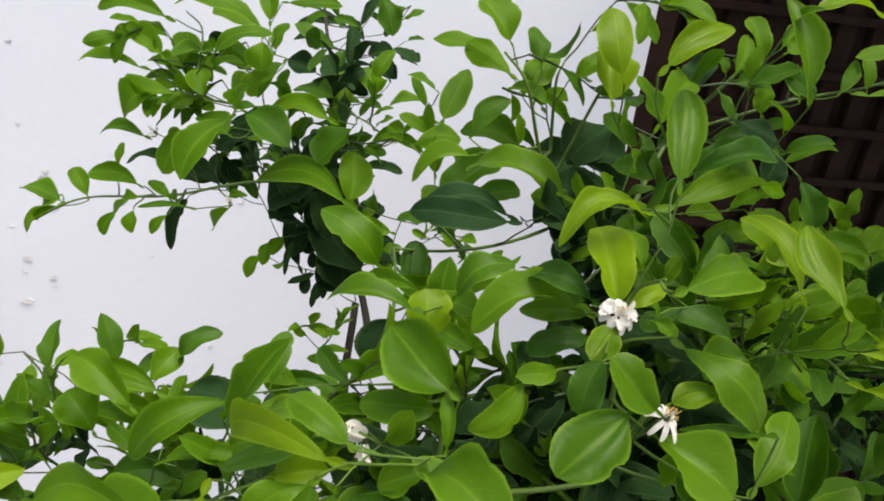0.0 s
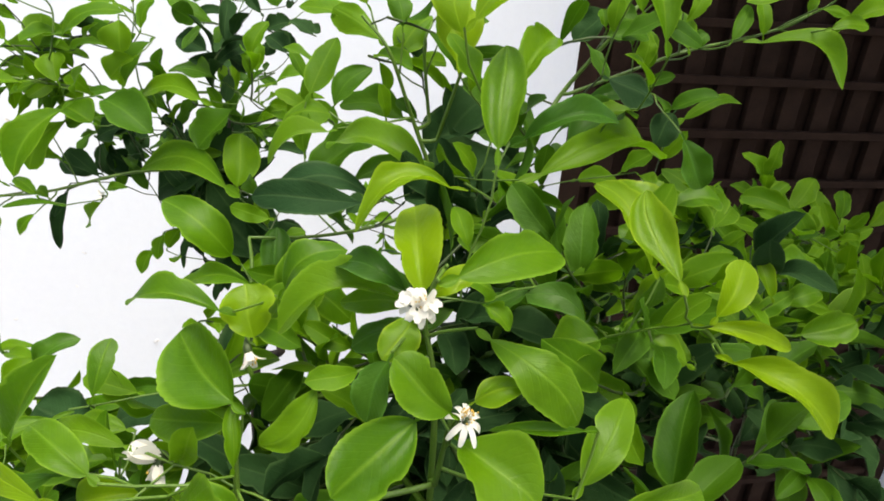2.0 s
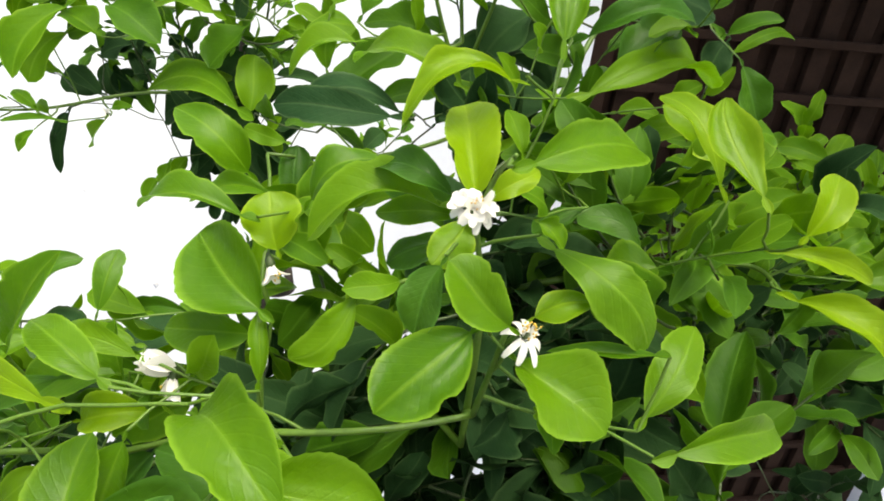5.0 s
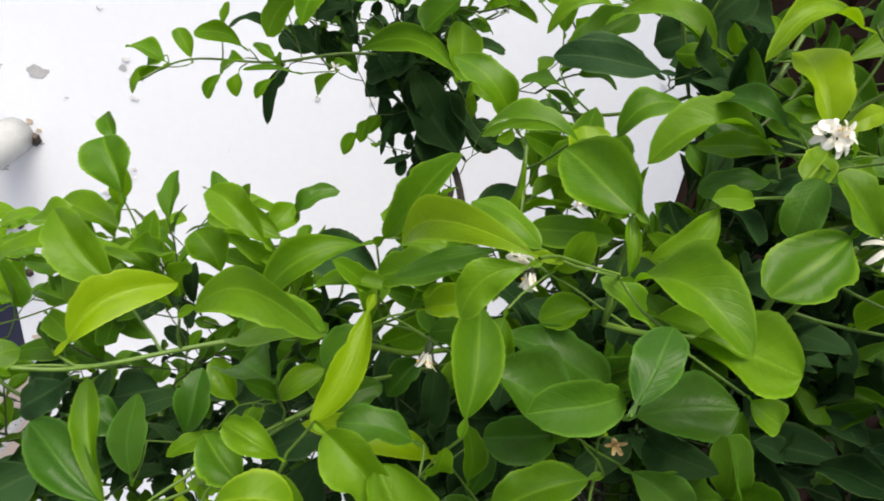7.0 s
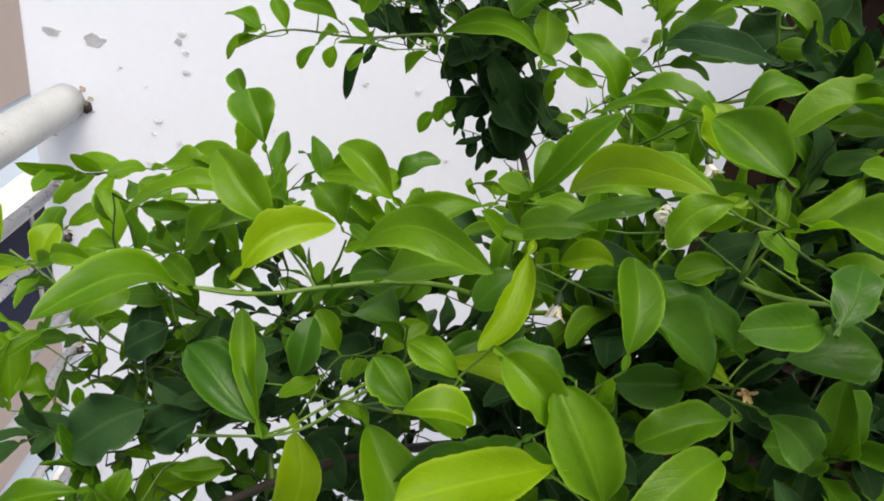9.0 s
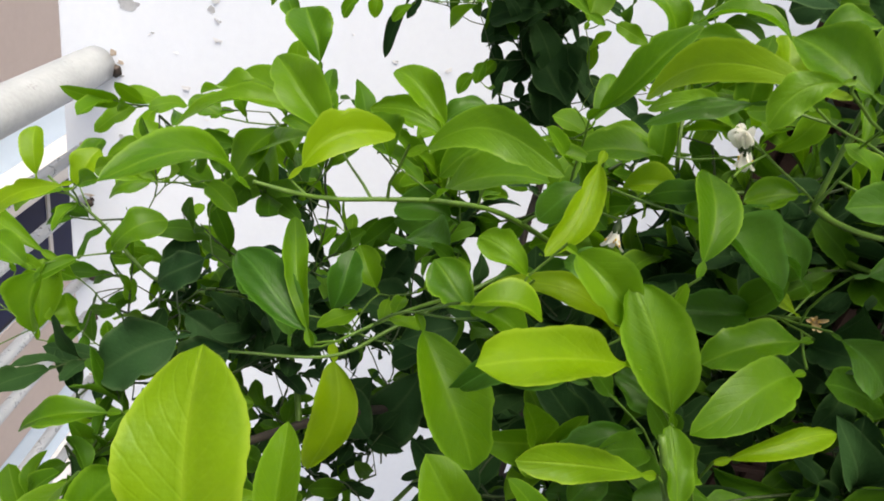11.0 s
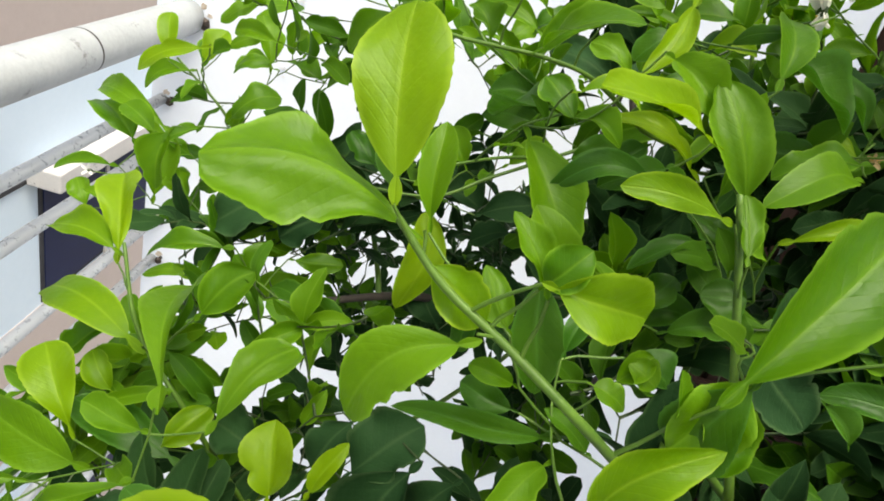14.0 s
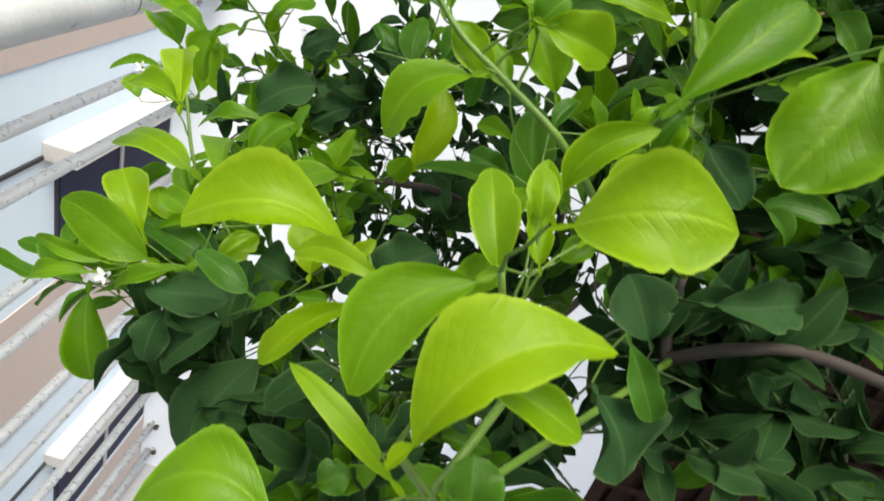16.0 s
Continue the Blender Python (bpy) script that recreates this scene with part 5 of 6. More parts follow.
leaf(FRESH, (0.010, 0.011, 1.230), (-0.008, -0.011, 1.181), 0.0406, 0.0, False, 0.2, 0.35, 0.004)
leaf(YOUNG, (-0.080, 0.007, 1.147), (-0.059, 0.001, 1.185), 0.0151, -0.0050)
leaf(YOUNG, (-0.160, -0.013, 1.100), (-0.227, -0.023, 1.100), 0.0272, 0.0104)
leaf(FRESH, (-0.229, 0.114, 1.030), (-0.203, 0.157, 1.056), 0.0255, -0.0039, True)
leaf(FRESH, (-0.264, 0.123, 1.033), (-0.295, 0.232, 1.028), 0.0324, -0.0035, True)
leaf(FRESH, (-0.274, 0.198, 1.027), (-0.248, 0.213, 1.058), 0.0278, -0.0046)
leaf(FRESH, (-0.291, 0.363, 0.919), (-0.228, 0.378, 0.951), 0.0274, -0.0055)
leaf(YOUNG, (-0.344, 0.226, 1.037), (-0.372, 0.280, 1.068), 0.0275, -0.0000, True)
leaf(YOUNG, (-0.317, 0.128, 0.979), (-0.351, 0.157, 1.009), 0.0253, 0.0000, True)
leaf(FRESH, (-0.304, 0.110, 0.973), (-0.361, 0.100, 1.000), 0.0329, 0.0052)

# leaves of the cluster that reaches along the wall
leaf(FRESH, (-0.146, 0.660, 1.401), (-0.181, 0.668, 1.404), 0.0175)
leaf(FRESH, (-0.152, 0.666, 1.386), (-0.186, 0.674, 1.389), 0.0142)
leaf(FRESH, (-0.152, 0.653, 1.383), (-0.185, 0.657, 1.376), 0.0133)
leaf(GREEN, (-0.126, 0.664, 1.368), (-0.152, 0.660, 1.347), 0.0144)
leaf(GREEN, (-0.145, 0.681, 1.374), (-0.162, 0.674, 1.349), 0.0095)
leaf(FRESH, (-0.122, 0.625, 1.383), (-0.129, 0.637, 1.407), 0.0203)
leaf(GREEN, (-0.088, 0.695, 1.405), (-0.121, 0.710, 1.426), 0.0168)
leaf(FRESH, (-0.065, 0.644, 1.402), (-0.087, 0.641, 1.385), 0.0210)
leaf(GREEN, (-0.056, 0.669, 1.412), (-0.082, 0.661, 1.380), 0.0198)
leaf(FRESH, (-0.064, 0.676, 1.423), (-0.056, 0.686, 1.450), 0.0137)
leaf(FRESH, (-0.083, 0.667, 1.445), (-0.123, 0.682, 1.462), 0.0210)
leaf(FRESH, (-0.071, 0.688, 1.449), (-0.075, 0.703, 1.482), 0.0180)
leaf(FRESH, (-0.053, 0.692, 1.467), (-0.004, 0.686, 1.474), 0.0108)
leaf(FRESH, (-0.102, 0.628, 1.348), (-0.131, 0.640, 1.363), 0.0244)
leaf(GREEN, (-0.108, 0.672, 1.344), (-0.141, 0.676, 1.338), 0.0186)
leaf(OLD_SHADED, (-0.100, 0.726, 1.320), (-0.132, 0.728, 1.309), 0.0244)
leaf(GREEN, (0.013, 0.654, 1.357), (-0.019, 0.645, 1.321), 0.0317)
leaf(FRESH, (-0.060, 0.685, 1.344), (-0.075, 0.697, 1.364), 0.0154)
leaf(OLD_SHADED, (0.068, 0.846, 1.416), (0.096, 0.838, 1.409), 0.0196)
leaf(OLD_SHADED, (0.040, 0.847, 1.405), (0.069, 0.834, 1.388), 0.0186)
leaf(OLD_SHADED, (0.017, 0.848, 1.398), (-0.007, 0.844, 1.376), 0.0214)
leaf(OLD_SHADED, (0.031, 0.850, 1.408), (0.062, 0.849, 1.419), 0.0196)
leaf(GREEN, (0.079, 0.850, 1.430), (0.100, 0.848, 1.434), 0.0084)
leaf(OLD_SHADED, (0.021, 0.888, 1.440), (0.041, 0.900, 1.477), 0.0143)
leaf(OLD_SHADED, (0.026, 0.879, 1.423), (0.007, 0.894, 1.447), 0.0143)
leaf(OLD_SHADED, (0.043, 0.845, 1.401), (0.032, 0.838, 1.380), 0.0186)
leaf(FRESH, (0.125, 0.572, 1.446), (0.078, 0.588, 1.463), 0.0198)
leaf(FRESH, (0.087, 0.618, 1.408), (0.062, 0.629, 1.422), 0.0105)
leaf(GREEN, (-0.136, 0.615, 1.277), (-0.184, 0.623, 1.274), 0.0071)
leaf(OLD_SHADED, (-0.149, 0.669, 1.268), (-0.160, 0.662, 1.247), 0.0100)
leaf(OLD_SHADED, (-0.123, 0.691, 1.279), (-0.151, 0.705, 1.299), 0.0158)
leaf(FRESH, (-0.155, 0.622, 1.284), (-0.175, 0.633, 1.300), 0.0107)
leaf(OLD_SHADED, (-0.121, 0.778, 1.327), (-0.070, 0.777, 1.348), 0.0129)
# leaves of the high twig
leaf(FRESH, (0.479, 0.489, 1.498), (0.410, 0.499, 1.489), 0.0151)
leaf(FRESH, (0.461, 0.495, 1.478), (0.469, 0.500, 1.494), 0.0077)
leaf(FRESH, (0.464, 0.485, 1.482), (0.489, 0.478, 1.479), 0.0087)
leaf(FRESH, (0.462, 0.468, 1.470), (0.493, 0.465, 1.477), 0.0114)
leaf(GREEN, (0.330, 0.484, 1.469), (0.363, 0.470, 1.453), 0.0140)
leaf(FRESH, (0.295, 0.477, 1.464), (0.306, 0.488, 1.492), 0.0131)
leaf(FRESH, (0.333, 0.478, 1.482), (0.351, 0.481, 1.496), 0.0159)
leaf(FRESH, (0.353, 0.492, 1.472), (0.339, 0.491, 1.463), 0.0126)
leaf(FRESH, (0.299, 0.497, 1.460), (0.297, 0.504, 1.473), 0.0086)
leaf(GREEN, (0.273, 0.449, 1.416), (0.312, 0.446, 1.426), 0.0118)
leaf(FRESH, (0.284, 0.404, 1.419), (0.259, 0.406, 1.412), 0.0122)
leaf(GREEN, (0.340, 0.479, 1.414), (0.350, 0.473, 1.404), 0.0058)
# leaves of the far side by the door
leaf(FRESH, (0.348, 0.547, 1.256), (0.383, 0.539, 1.253), 0.0171)
leaf(GREEN, (0.343, 0.525, 1.255), (0.367, 0.511, 1.237), 0.0198)
leaf(FRESH, (0.393, 0.530, 1.239), (0.397, 0.542, 1.266), 0.0154)
leaf(YOUNG, (0.367, 0.440, 1.276), (0.399, 0.445, 1.300), 0.0142)
leaf(FRESH, (0.486, 0.518, 1.252), (0.456, 0.542, 1.290), 0.0239)
leaf(FRESH, (0.478, 0.478, 1.283), (0.498, 0.462, 1.257), 0.0172)
leaf(FRESH, (0.480, 0.476, 1.279), (0.524, 0.465, 1.275), 0.0172)
leaf(FRESH, (0.587, 0.608, 1.246), (0.552, 0.632, 1.281), 0.0239)
leaf(FRESH, (0.628, 0.647, 1.227), (0.639, 0.662, 1.262), 0.0171)
leaf(FRESH, (0.584, 0.559, 1.260), (0.601, 0.549, 1.246), 0.0185)
leaf(FRESH, (0.655, 0.643, 1.229), (0.677, 0.654, 1.261), 0.0214)
leaf(FRESH, (0.577, 0.506, 1.264), (0.556, 0.502, 1.249), 0.0154)
leaf(FRESH, (0.661, 0.589, 1.238), (0.662, 0.603, 1.267), 0.0199)
leaf(FRESH, (0.449, 0.421, 1.270), (0.490, 0.411, 1.267), 0.0142)
leaf(FRESH, (0.453, 0.394, 1.262), (0.493, 0.386, 1.262), 0.0191)
leaf(GREEN, (0.553, 0.493, 1.229), (0.590, 0.488, 1.234), 0.0103)
leaf(FRESH, (0.350, 0.428, 1.246), (0.382, 0.412, 1.225), 0.0171)
# leaves along the last shoot
leaf(FRESH, (-0.152, 0.090, 1.189), (-0.157, 0.107, 1.222), 0.0129)
leaf(FRESH, (-0.084, 0.127, 1.158), (-0.107, 0.133, 1.189), 0.0216, 0.0, False, 0.1, 0.7)
leaf(GREEN, (-0.089, 0.152, 1.141), (-0.076, 0.126, 1.092), 0.0270)
leaf(FRESH, (-0.037, 0.043, 1.184), (-0.057, 0.031, 1.161), 0.0231)
leaf(FRESH, (-0.057, 0.089, 1.152), (-0.043, 0.085, 1.146), 0.0128)
leaf(FRESH, (-0.114, 0.065, 1.167), (-0.128, 0.075, 1.184), 0.0124)
leaf(GREEN, (-0.042, 0.195, 1.204), (-0.073, 0.188, 1.187), 0.0176)
# leaves of the dark cluster, further out, with the same painted shade
leaf(OLD_SHADED, (0.014, 0.746, 1.277), (-0.020, 0.721, 1.227), 0.0306, 0.0, False, 0.1)
leaf(OLD_SHADED, (0.010, 0.721, 1.232), (0.012, 0.685, 1.167), 0.0395, 0.0, False, 0.1)
leaf(OLD_SHADED, (0.027, 0.718, 1.230), (0.057, 0.729, 1.255), 0.0204, 0.0, False, 0.1)
leaf(OLD_SHADED, (0.038, 0.751, 1.291), (0.078, 0.749, 1.294), 0.0115, 0.0, False, 0.1)
leaf(OLD_SHADED, (0.038, 0.711, 1.219), (0.078, 0.694, 1.196), 0.0267, 0.0, False, 0.1)
leaf(OLD_SHADED, (0.081, 0.698, 1.203), (0.116, 0.690, 1.194), 0.0140, 0.0, False, 0.1)
leaf(OLD_SHADED, (-0.028, 0.754, 1.284), (-0.060, 0.727, 1.230), 0.0350, 0.0, False, 0.1)
leaf(OLD_SHADED, (-0.017, 0.718, 1.222), (-0.053, 0.708, 1.197), 0.0216, 0.0, False, 0.1)
leaf(OLD_SHADED, (0.121, 0.709, 1.230), (0.144, 0.718, 1.250), 0.0191, 0.0, False, 0.1)
leaf(OLD_SHADED, (0.028, 0.756, 1.298), (0.051, 0.767, 1.321), 0.0127, 0.0, False, 0.1)
leaf(OLD_SHADED, (-0.011, 0.760, 1.299), (-0.039, 0.775, 1.320), 0.0286, 0.0, False, 0.1)
leaf(OLD_SHADED, (0.007, 0.763, 1.307), (0.037, 0.773, 1.330), 0.0191, 0.0, False, 0.1)
leaf(OLD_SHADED, (-0.028, 0.695, 1.179), (-0.028, 0.683, 1.157), 0.0127, 0.0, False, 0.1)
leaf(OLD_SHADED, (-0.011, 0.690, 1.173), (-0.018, 0.679, 1.152), 0.0115, 0.0, False, 0.1)
leaf(OLD_SHADED, (0.013, 0.682, 1.162), (0.028, 0.685, 1.170), 0.0102, 0.0, False, 0.1)
# leaves round the open blossoms
leaf(GREEN, (0.133, 0.297, 1.350), (0.100, 0.310, 1.362), 0.0181)
leaf(FRESH, (0.131, 0.287, 1.351), (0.098, 0.294, 1.351), 0.0119)
leaf(GREEN, (0.195, 0.305, 1.347), (0.173, 0.305, 1.336), 0.0102)

# ---- blossoms ----


def petal(flower, centre, way, face, length, width, seed, material, back=None):
    b = bmesh.new()
    uv = b.loops.layers.uv.new("UVMap")
    r = random.Random(seed)
    rows, cols = 8, 4
    grid = []
    back = back or r.uniform(0.25, 0.6)
    for j in range(rows + 1):
        v = j / rows
        half = width * 0.5 * (v + 0.08) ** 0.45 * (1.04 - v) ** 0.38 * 1.45
        line = []
        for i in range(cols + 1):
            u = 2 * i / cols - 1
            line.append(b.verts.new((u * half, v * length * (1 - 0.12 * v), length * (0.30 * v - back * v * v) + 0.35 * half * u * u)))
        grid.append(line)
    for j in range(rows):
        for i in range(cols):
            f = b.faces.new((grid[j][i], grid[j][i + 1], grid[j + 1][i + 1], grid[j + 1][i]))
            f.smooth = True
    ob = part("petal", b, material, flower)
    ob.matrix_basis = blade_frame(centre, centre + way, face)
    return ob


def blossom(centre, face, size, spread, seed, petals=5, material=None, label="", filaments=14, broad=1.0, back=None, column=1.0):
    """A calyx with a tuft of stamens; the petals are parts of it."""
    material = material or PETAL
    centre, face = Vector(centre), Vector(face).normalized()
    r = random.Random(seed)
    side = face.cross(Vector((0.2, 0.1, 1))).normalized()
    up = face.cross(side)
    b = bmesh.new()
    tube(b, [centre - face * size * 0.30, centre - face * size * 0.12, centre, centre + face * size * 0.16], [size * 0.04, size * 0.11, size * 0.12, size * 0.05], 8)
    flower = tree_part("flower", b, TWIG if material is PETAL else WITHERED, label)
    a0 = r.uniform(0, 6.28)
    for k in range(petals):
        a = a0 + k * math.tau / petals + r.uniform(-0.2, 0.2)
        s = radians(spread + r.uniform(-14, 14))
        out = side * math.cos(a) + up * math.sin(a)
        way = (out * math.sin(s) + face * math.cos(s)).normalized()
        ob = petal(flower, centre + out * size * 0.06, way, (face * math.sin(s) - out * math.cos(s)).normalized(), size * r.uniform(0.5, 0.62), size * r.uniform(0.22, 0.30) * broad, seed * 9 + k, material, back)
    if filaments:
        b = bmesh.new()
        t = bmesh.new()
        for k in range(filaments):
            a, q = r.uniform(0, 6.28), r.uniform(0.05, 0.13) * size
            foot = centre + (side * math.cos(a) + up * math.sin(a)) * q * 0.6
            head = centre + (side * math.cos(a) + up * math.sin(a)) * q * 1.7 + face * size * r.uniform(0.24, 0.36) * column
            tube(b, [foot, head], [size * 0.012, size * 0.009], 5)
            tube(t, [head - face * size * 0.02, head, head + face * size * 0.05], [size * 0.012, size * 0.028, size * 0.01], 5)
        for name, mesh, mat in (("stamens", b, material), ("anthers", t, ANTHER)):
            ob = part(name, mesh, mat, flower, smooth=True)
            tagged(ob, kind="stuff")
    buds.append((centre - face * size * 0.3, -face, FRESH))
    return flower


blossom((0.1289, 0.2471, 1.3725), (0.1, -0.6, 0.6), 0.014, 60, 1, 7, None, "white open blossom", 10, 1.25, 0.9)
blossom((0.1262, 0.2478, 1.3722), (-0.6, -0.5, 0.4), 0.012, 55, 2, 6, None, "white open blossom", 0, 1.25, 0.8)
blossom((0.1305, 0.2462, 1.3738), (0.5, -0.5, 0.4), 0.012, 50, 12, 5, None, "small white blossom", 0, 1.2)
blossom((0.1278, 0.2454, 1.3718), (-0.1, -0.8, 0.3), 0.012, 38, 13, 5, None, "half-open white blossom", 0, 1.3)
blossom((0.1303, 0.2468, 1.3712), (0.4, -0.7, 0.1), 0.010, 30, 14, 5, None, "half-open white blossom", 0, 1.3)
blossom((0.1250, 0.2475, 1.3735), (-0.5, -0.5, 0.6), 0.011, 34, 15, 5, None, "half-open white blossom", 0, 1.3)
blossom((0.1427, 0.2120, 1.3420), (0.05, -0.55, 0.85), 0.0155, 92, 3, 8, None, "white blossom with curled back petals", 22, 0.7, 0.8, 1.3)
blossom((0.0195, 0.2585, 1.2955), (-0.65, -0.45, 0.75), 0.027, 9, 4, 5, None, "closed white blossom bud", 0, 1.7, 0.12)
blossom((0.0205, 0.2560, 1.2935), (-0.1, -0.6, -0.7), 0.018, 16, 5, 4, None, "half-open white blossom with yellow anthers", 9, 1.4, 0.3, 0.8)
blossom((0.0539, 0.3119, 1.3126), (0.2, -0.6, -0.7), 0.019, 30, 6, 5, None, "half-open white blossom", 6)
blossom((-0.0185, 0.2721, 1.2331), (-0.15, -0.65, -0.75), 0.022, 34, 7, 5, None, "white blossom hanging between the leaves", 10, 0.75)
blossom((0.0621, 0.2121, 1.2354), (-0.2, -0.8, 0.2), 0.012, 38, 8, 5, WITHERED, "withered brown blossom", 8, 0.8)
for i, p in enumerate(((-0.1707, 0.6449, 1.3403), (-0.0989, 0.6196, 1.2835), (0.0569, 0.6712, 1.3447), (-0.3029, 0.0604, 0.9883), (-0.463, 0.395, 0.9917))):
    blossom(p, (-0.2, -0.7, 0.4), 0.014, 40, 20 + i, 4, None, "small white bud", 0)

# ---- the inner crown ----
inner_twigs = bmesh.new()


def clump(centre, radii, sprigs, size, mix):
    """Short leafy sprigs scattered through an egg-shaped stretch of the crown."""
    r = random.Random(round(1e6 * (centre[0] + 3 * centre[1] + 7 * centre[2])))
    for _ in range(sprigs):
        while True:
            q = Vector((r.uniform(-1, 1), r.uniform(-1, 1), r.uniform(-1, 1)))
            if q.length < 1:
                break
        foot = Vector(centre) + Vector((q.x * radii[0], q.y * radii[1], q.z * radii[2]))
        way = Vector((r.uniform(-1, 1), r.uniform(-1.0, 0.5), r.uniform(-0.35, 1.0))).normalized()
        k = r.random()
        # kind 2 is the green darkened to paint the inner crown's shade
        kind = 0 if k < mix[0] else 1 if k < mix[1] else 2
        count = r.randint(4, 7)
        reach = size * r.uniform(1.2, 2.0)
        foot = foot - way * reach * 0.5
        bow = Vector((r.uniform(-1, 1), r.uniform(-1, 1), r.uniform(-1, 1))) * reach * 0.15
        stem = [foot + way * reach * t + bow * t * (1 - t) * 4 for t in (0, 0.25, 0.5, 0.75, 1.0)]
        tube(inner_twigs, stem, [0.0011, 0.001, 0.0009, 0.0008, 0.0006], 5, False)
        side = way.cross(Vector((0.3, 0.5, 0.8))).normalized()
        spin = r.uniform(0, 6.28)
        for i in range(count):
            t = (i + 0.6) / count
            base = foot + way * reach * t + bow * t * (1 - t) * 4
            spin += 2.4 + r.uniform(-0.4, 0.4)
            out = Matrix.Rotation(spin, 3, way) @ side
            lean = r.uniform(0.45, 1.1) * (1.25 - 0.8 * t)
            d = (way * math.cos(lean) + out * math.sin(lean)).normalized()
            length = size * r.uniform(0.7, 1.2)
            face = (FACE * 0.35 + way * 0.6 - out * 0.45 + Vector((r.uniform(-0.7, 0.7), r.uniform(-0.7, 0.7), r.uniform(-0.2, 1.0)))).normalized()
            if abs(face.dot(d)) > 0.95:
                face = Vector((0, -0.5, 0.8))
            b = MIXES[kind]
            leaf_grid(b, UVS[kind], blade_frame(base + d * 0.003, base + d * length, face), length, length * r.uniform(0.35, 0.50), 0.0, r.randint(0, 10**6), 12, 4, 1.15)
        buds.append((foot, -way, (BRIGHT_CROWN, MID_CROWN, SHADED_CROWN)[kind]))


clump((-0.050, 0.724, 1.372), (0.090, 0.070, 0.066), 8, 0.036, (0.5, 0.75))
clump((-0.155, 0.643, 1.397), (0.067, 0.050, 0.041), 6, 0.032, (0.85, 1.05))
clump((0.023, 0.930, 1.427), (0.091, 0.080, 0.053), 3, 0.028, (0.1, 0.5))
clump((-0.024, 0.752, 1.292), (0.072, 0.060, 0.039), 6, 0.036, (0, 0.3))
clump((0.000, 0.726, 1.212), (0.040, 0.040, 0.060), 4, 0.040, (0, 0.05))
clump((-0.080, 0.745, 1.303), (0.057, 0.050, 0.032), 4, 0.034, (0.1, 0.3))
clump((0.067, 0.652, 1.356), (0.062, 0.060, 0.040), 3, 0.034, (0.6, 0.9))
clump((-0.013, 0.630, 1.159), (0.042, 0.050, 0.030), 2, 0.026, (0.65, 0.95))
clump((0.156, 0.731, 1.213), (0.048, 0.060, 0.034), 4, 0.028, (0.55, 0.95))
clump((0.104, 0.569, 1.331), (0.062, 0.060, 0.031), 1, 0.044, (0.35, 0.55))
clump((0.201, 0.554, 1.337), (0.057, 0.060, 0.036), 1, 0.046, (0, 0.15))
clump((0.158, 0.502, 1.459), (0.056, 0.050, 0.047), 2, 0.038, (0.6, 0.95))
clump((0.228, 0.458, 1.463), (0.044, 0.060, 0.049), 2, 0.040, (0.55, 0.9))
clump((0.226, 0.457, 1.379), (0.047, 0.060, 0.030), 1, 0.042, (0.15, 0.65))
clump((0.087, 0.455, 1.258), (0.054, 0.060, 0.031), 1, 0.044, (0.45, 0.9))
clump((0.174, 0.450, 1.284), (0.054, 0.060, 0.036), 1, 0.044, (0.45, 0.9))
clump((0.126, 0.378, 1.247), (0.063, 0.070, 0.036), 4, 0.046, (0.45, 0.9))
clump((0.220, 0.395, 1.331), (0.051, 0.060, 0.032), 4, 0.044, (0.1, 0.6))
clump((0.171, 0.324, 1.242), (0.058, 0.070, 0.040), 12, 0.048, (0, 0.18))
clump((0.049, 0.368, 1.216), (0.058, 0.070, 0.039), 2, 0.046, (0.45, 0.9))
clump((-0.037, 0.404, 1.186), (0.058, 0.060, 0.037), 2, 0.044, (0.35, 0.75))
clump((-0.145, 0.439, 1.169), (0.065, 0.060, 0.034), 3, 0.040, (0.45, 0.85))
clump((-0.199, 0.409, 1.181), (0.044, 0.060, 0.036), 1, 0.042, (0.55, 0.95))
clump((0.385, 0.469, 1.268), (0.066, 0.080, 0.024), 8, 0.040, (0.55, 0.9))
clump((0.682, 0.650, 1.189), (0.103, 0.080, 0.034), 15, 0.034, (0.75, 1.05))
clump((0.440, 0.441, 1.233), (0.080, 0.080, 0.026), 13, 0.042, (0.14, 0.64))
clump((0.553, 0.458, 1.200), (0.062, 0.080, 0.036), 10, 0.040, (0.14, 0.64))
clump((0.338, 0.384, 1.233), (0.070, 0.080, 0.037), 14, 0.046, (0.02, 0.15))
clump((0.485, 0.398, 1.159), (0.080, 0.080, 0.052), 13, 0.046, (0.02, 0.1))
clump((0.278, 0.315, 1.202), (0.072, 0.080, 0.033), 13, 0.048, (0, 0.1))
clump((-0.268, 0.432, 1.167), (0.054, 0.060, 0.025), 2, 0.036, (0.55, 0.95))
clump((-0.184, 0.418, 1.159), (0.054, 0.060, 0.025), 1, 0.036, (0.5, 0.9))
clump((-0.202, 0.414, 1.064), (0.089, 0.080, 0.045), 3, 0.042, (0.05, 0.4))
clump((-0.092, 0.373, 1.140), (0.051, 0.060, 0.028), 2, 0.042, (0.1, 0.6))
clump((0.034, 0.369, 1.202), (0.049, 0.060, 0.038), 3, 0.044, (0.45, 0.9))
clump((0.112, 0.329, 1.188), (0.065, 0.060, 0.047), 14, 0.046, (0, 0.15))
clump((0.191, 0.386, 1.309), (0.054, 0.060, 0.036), 2, 0.044, (0.05, 0.45))
clump((0.081, 0.457, 1.290), (0.041, 0.050, 0.029), 1, 0.040, (0.45, 0.85))
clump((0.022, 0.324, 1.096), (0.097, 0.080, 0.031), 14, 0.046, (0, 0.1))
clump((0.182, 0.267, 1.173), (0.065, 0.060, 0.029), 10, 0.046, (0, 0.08))
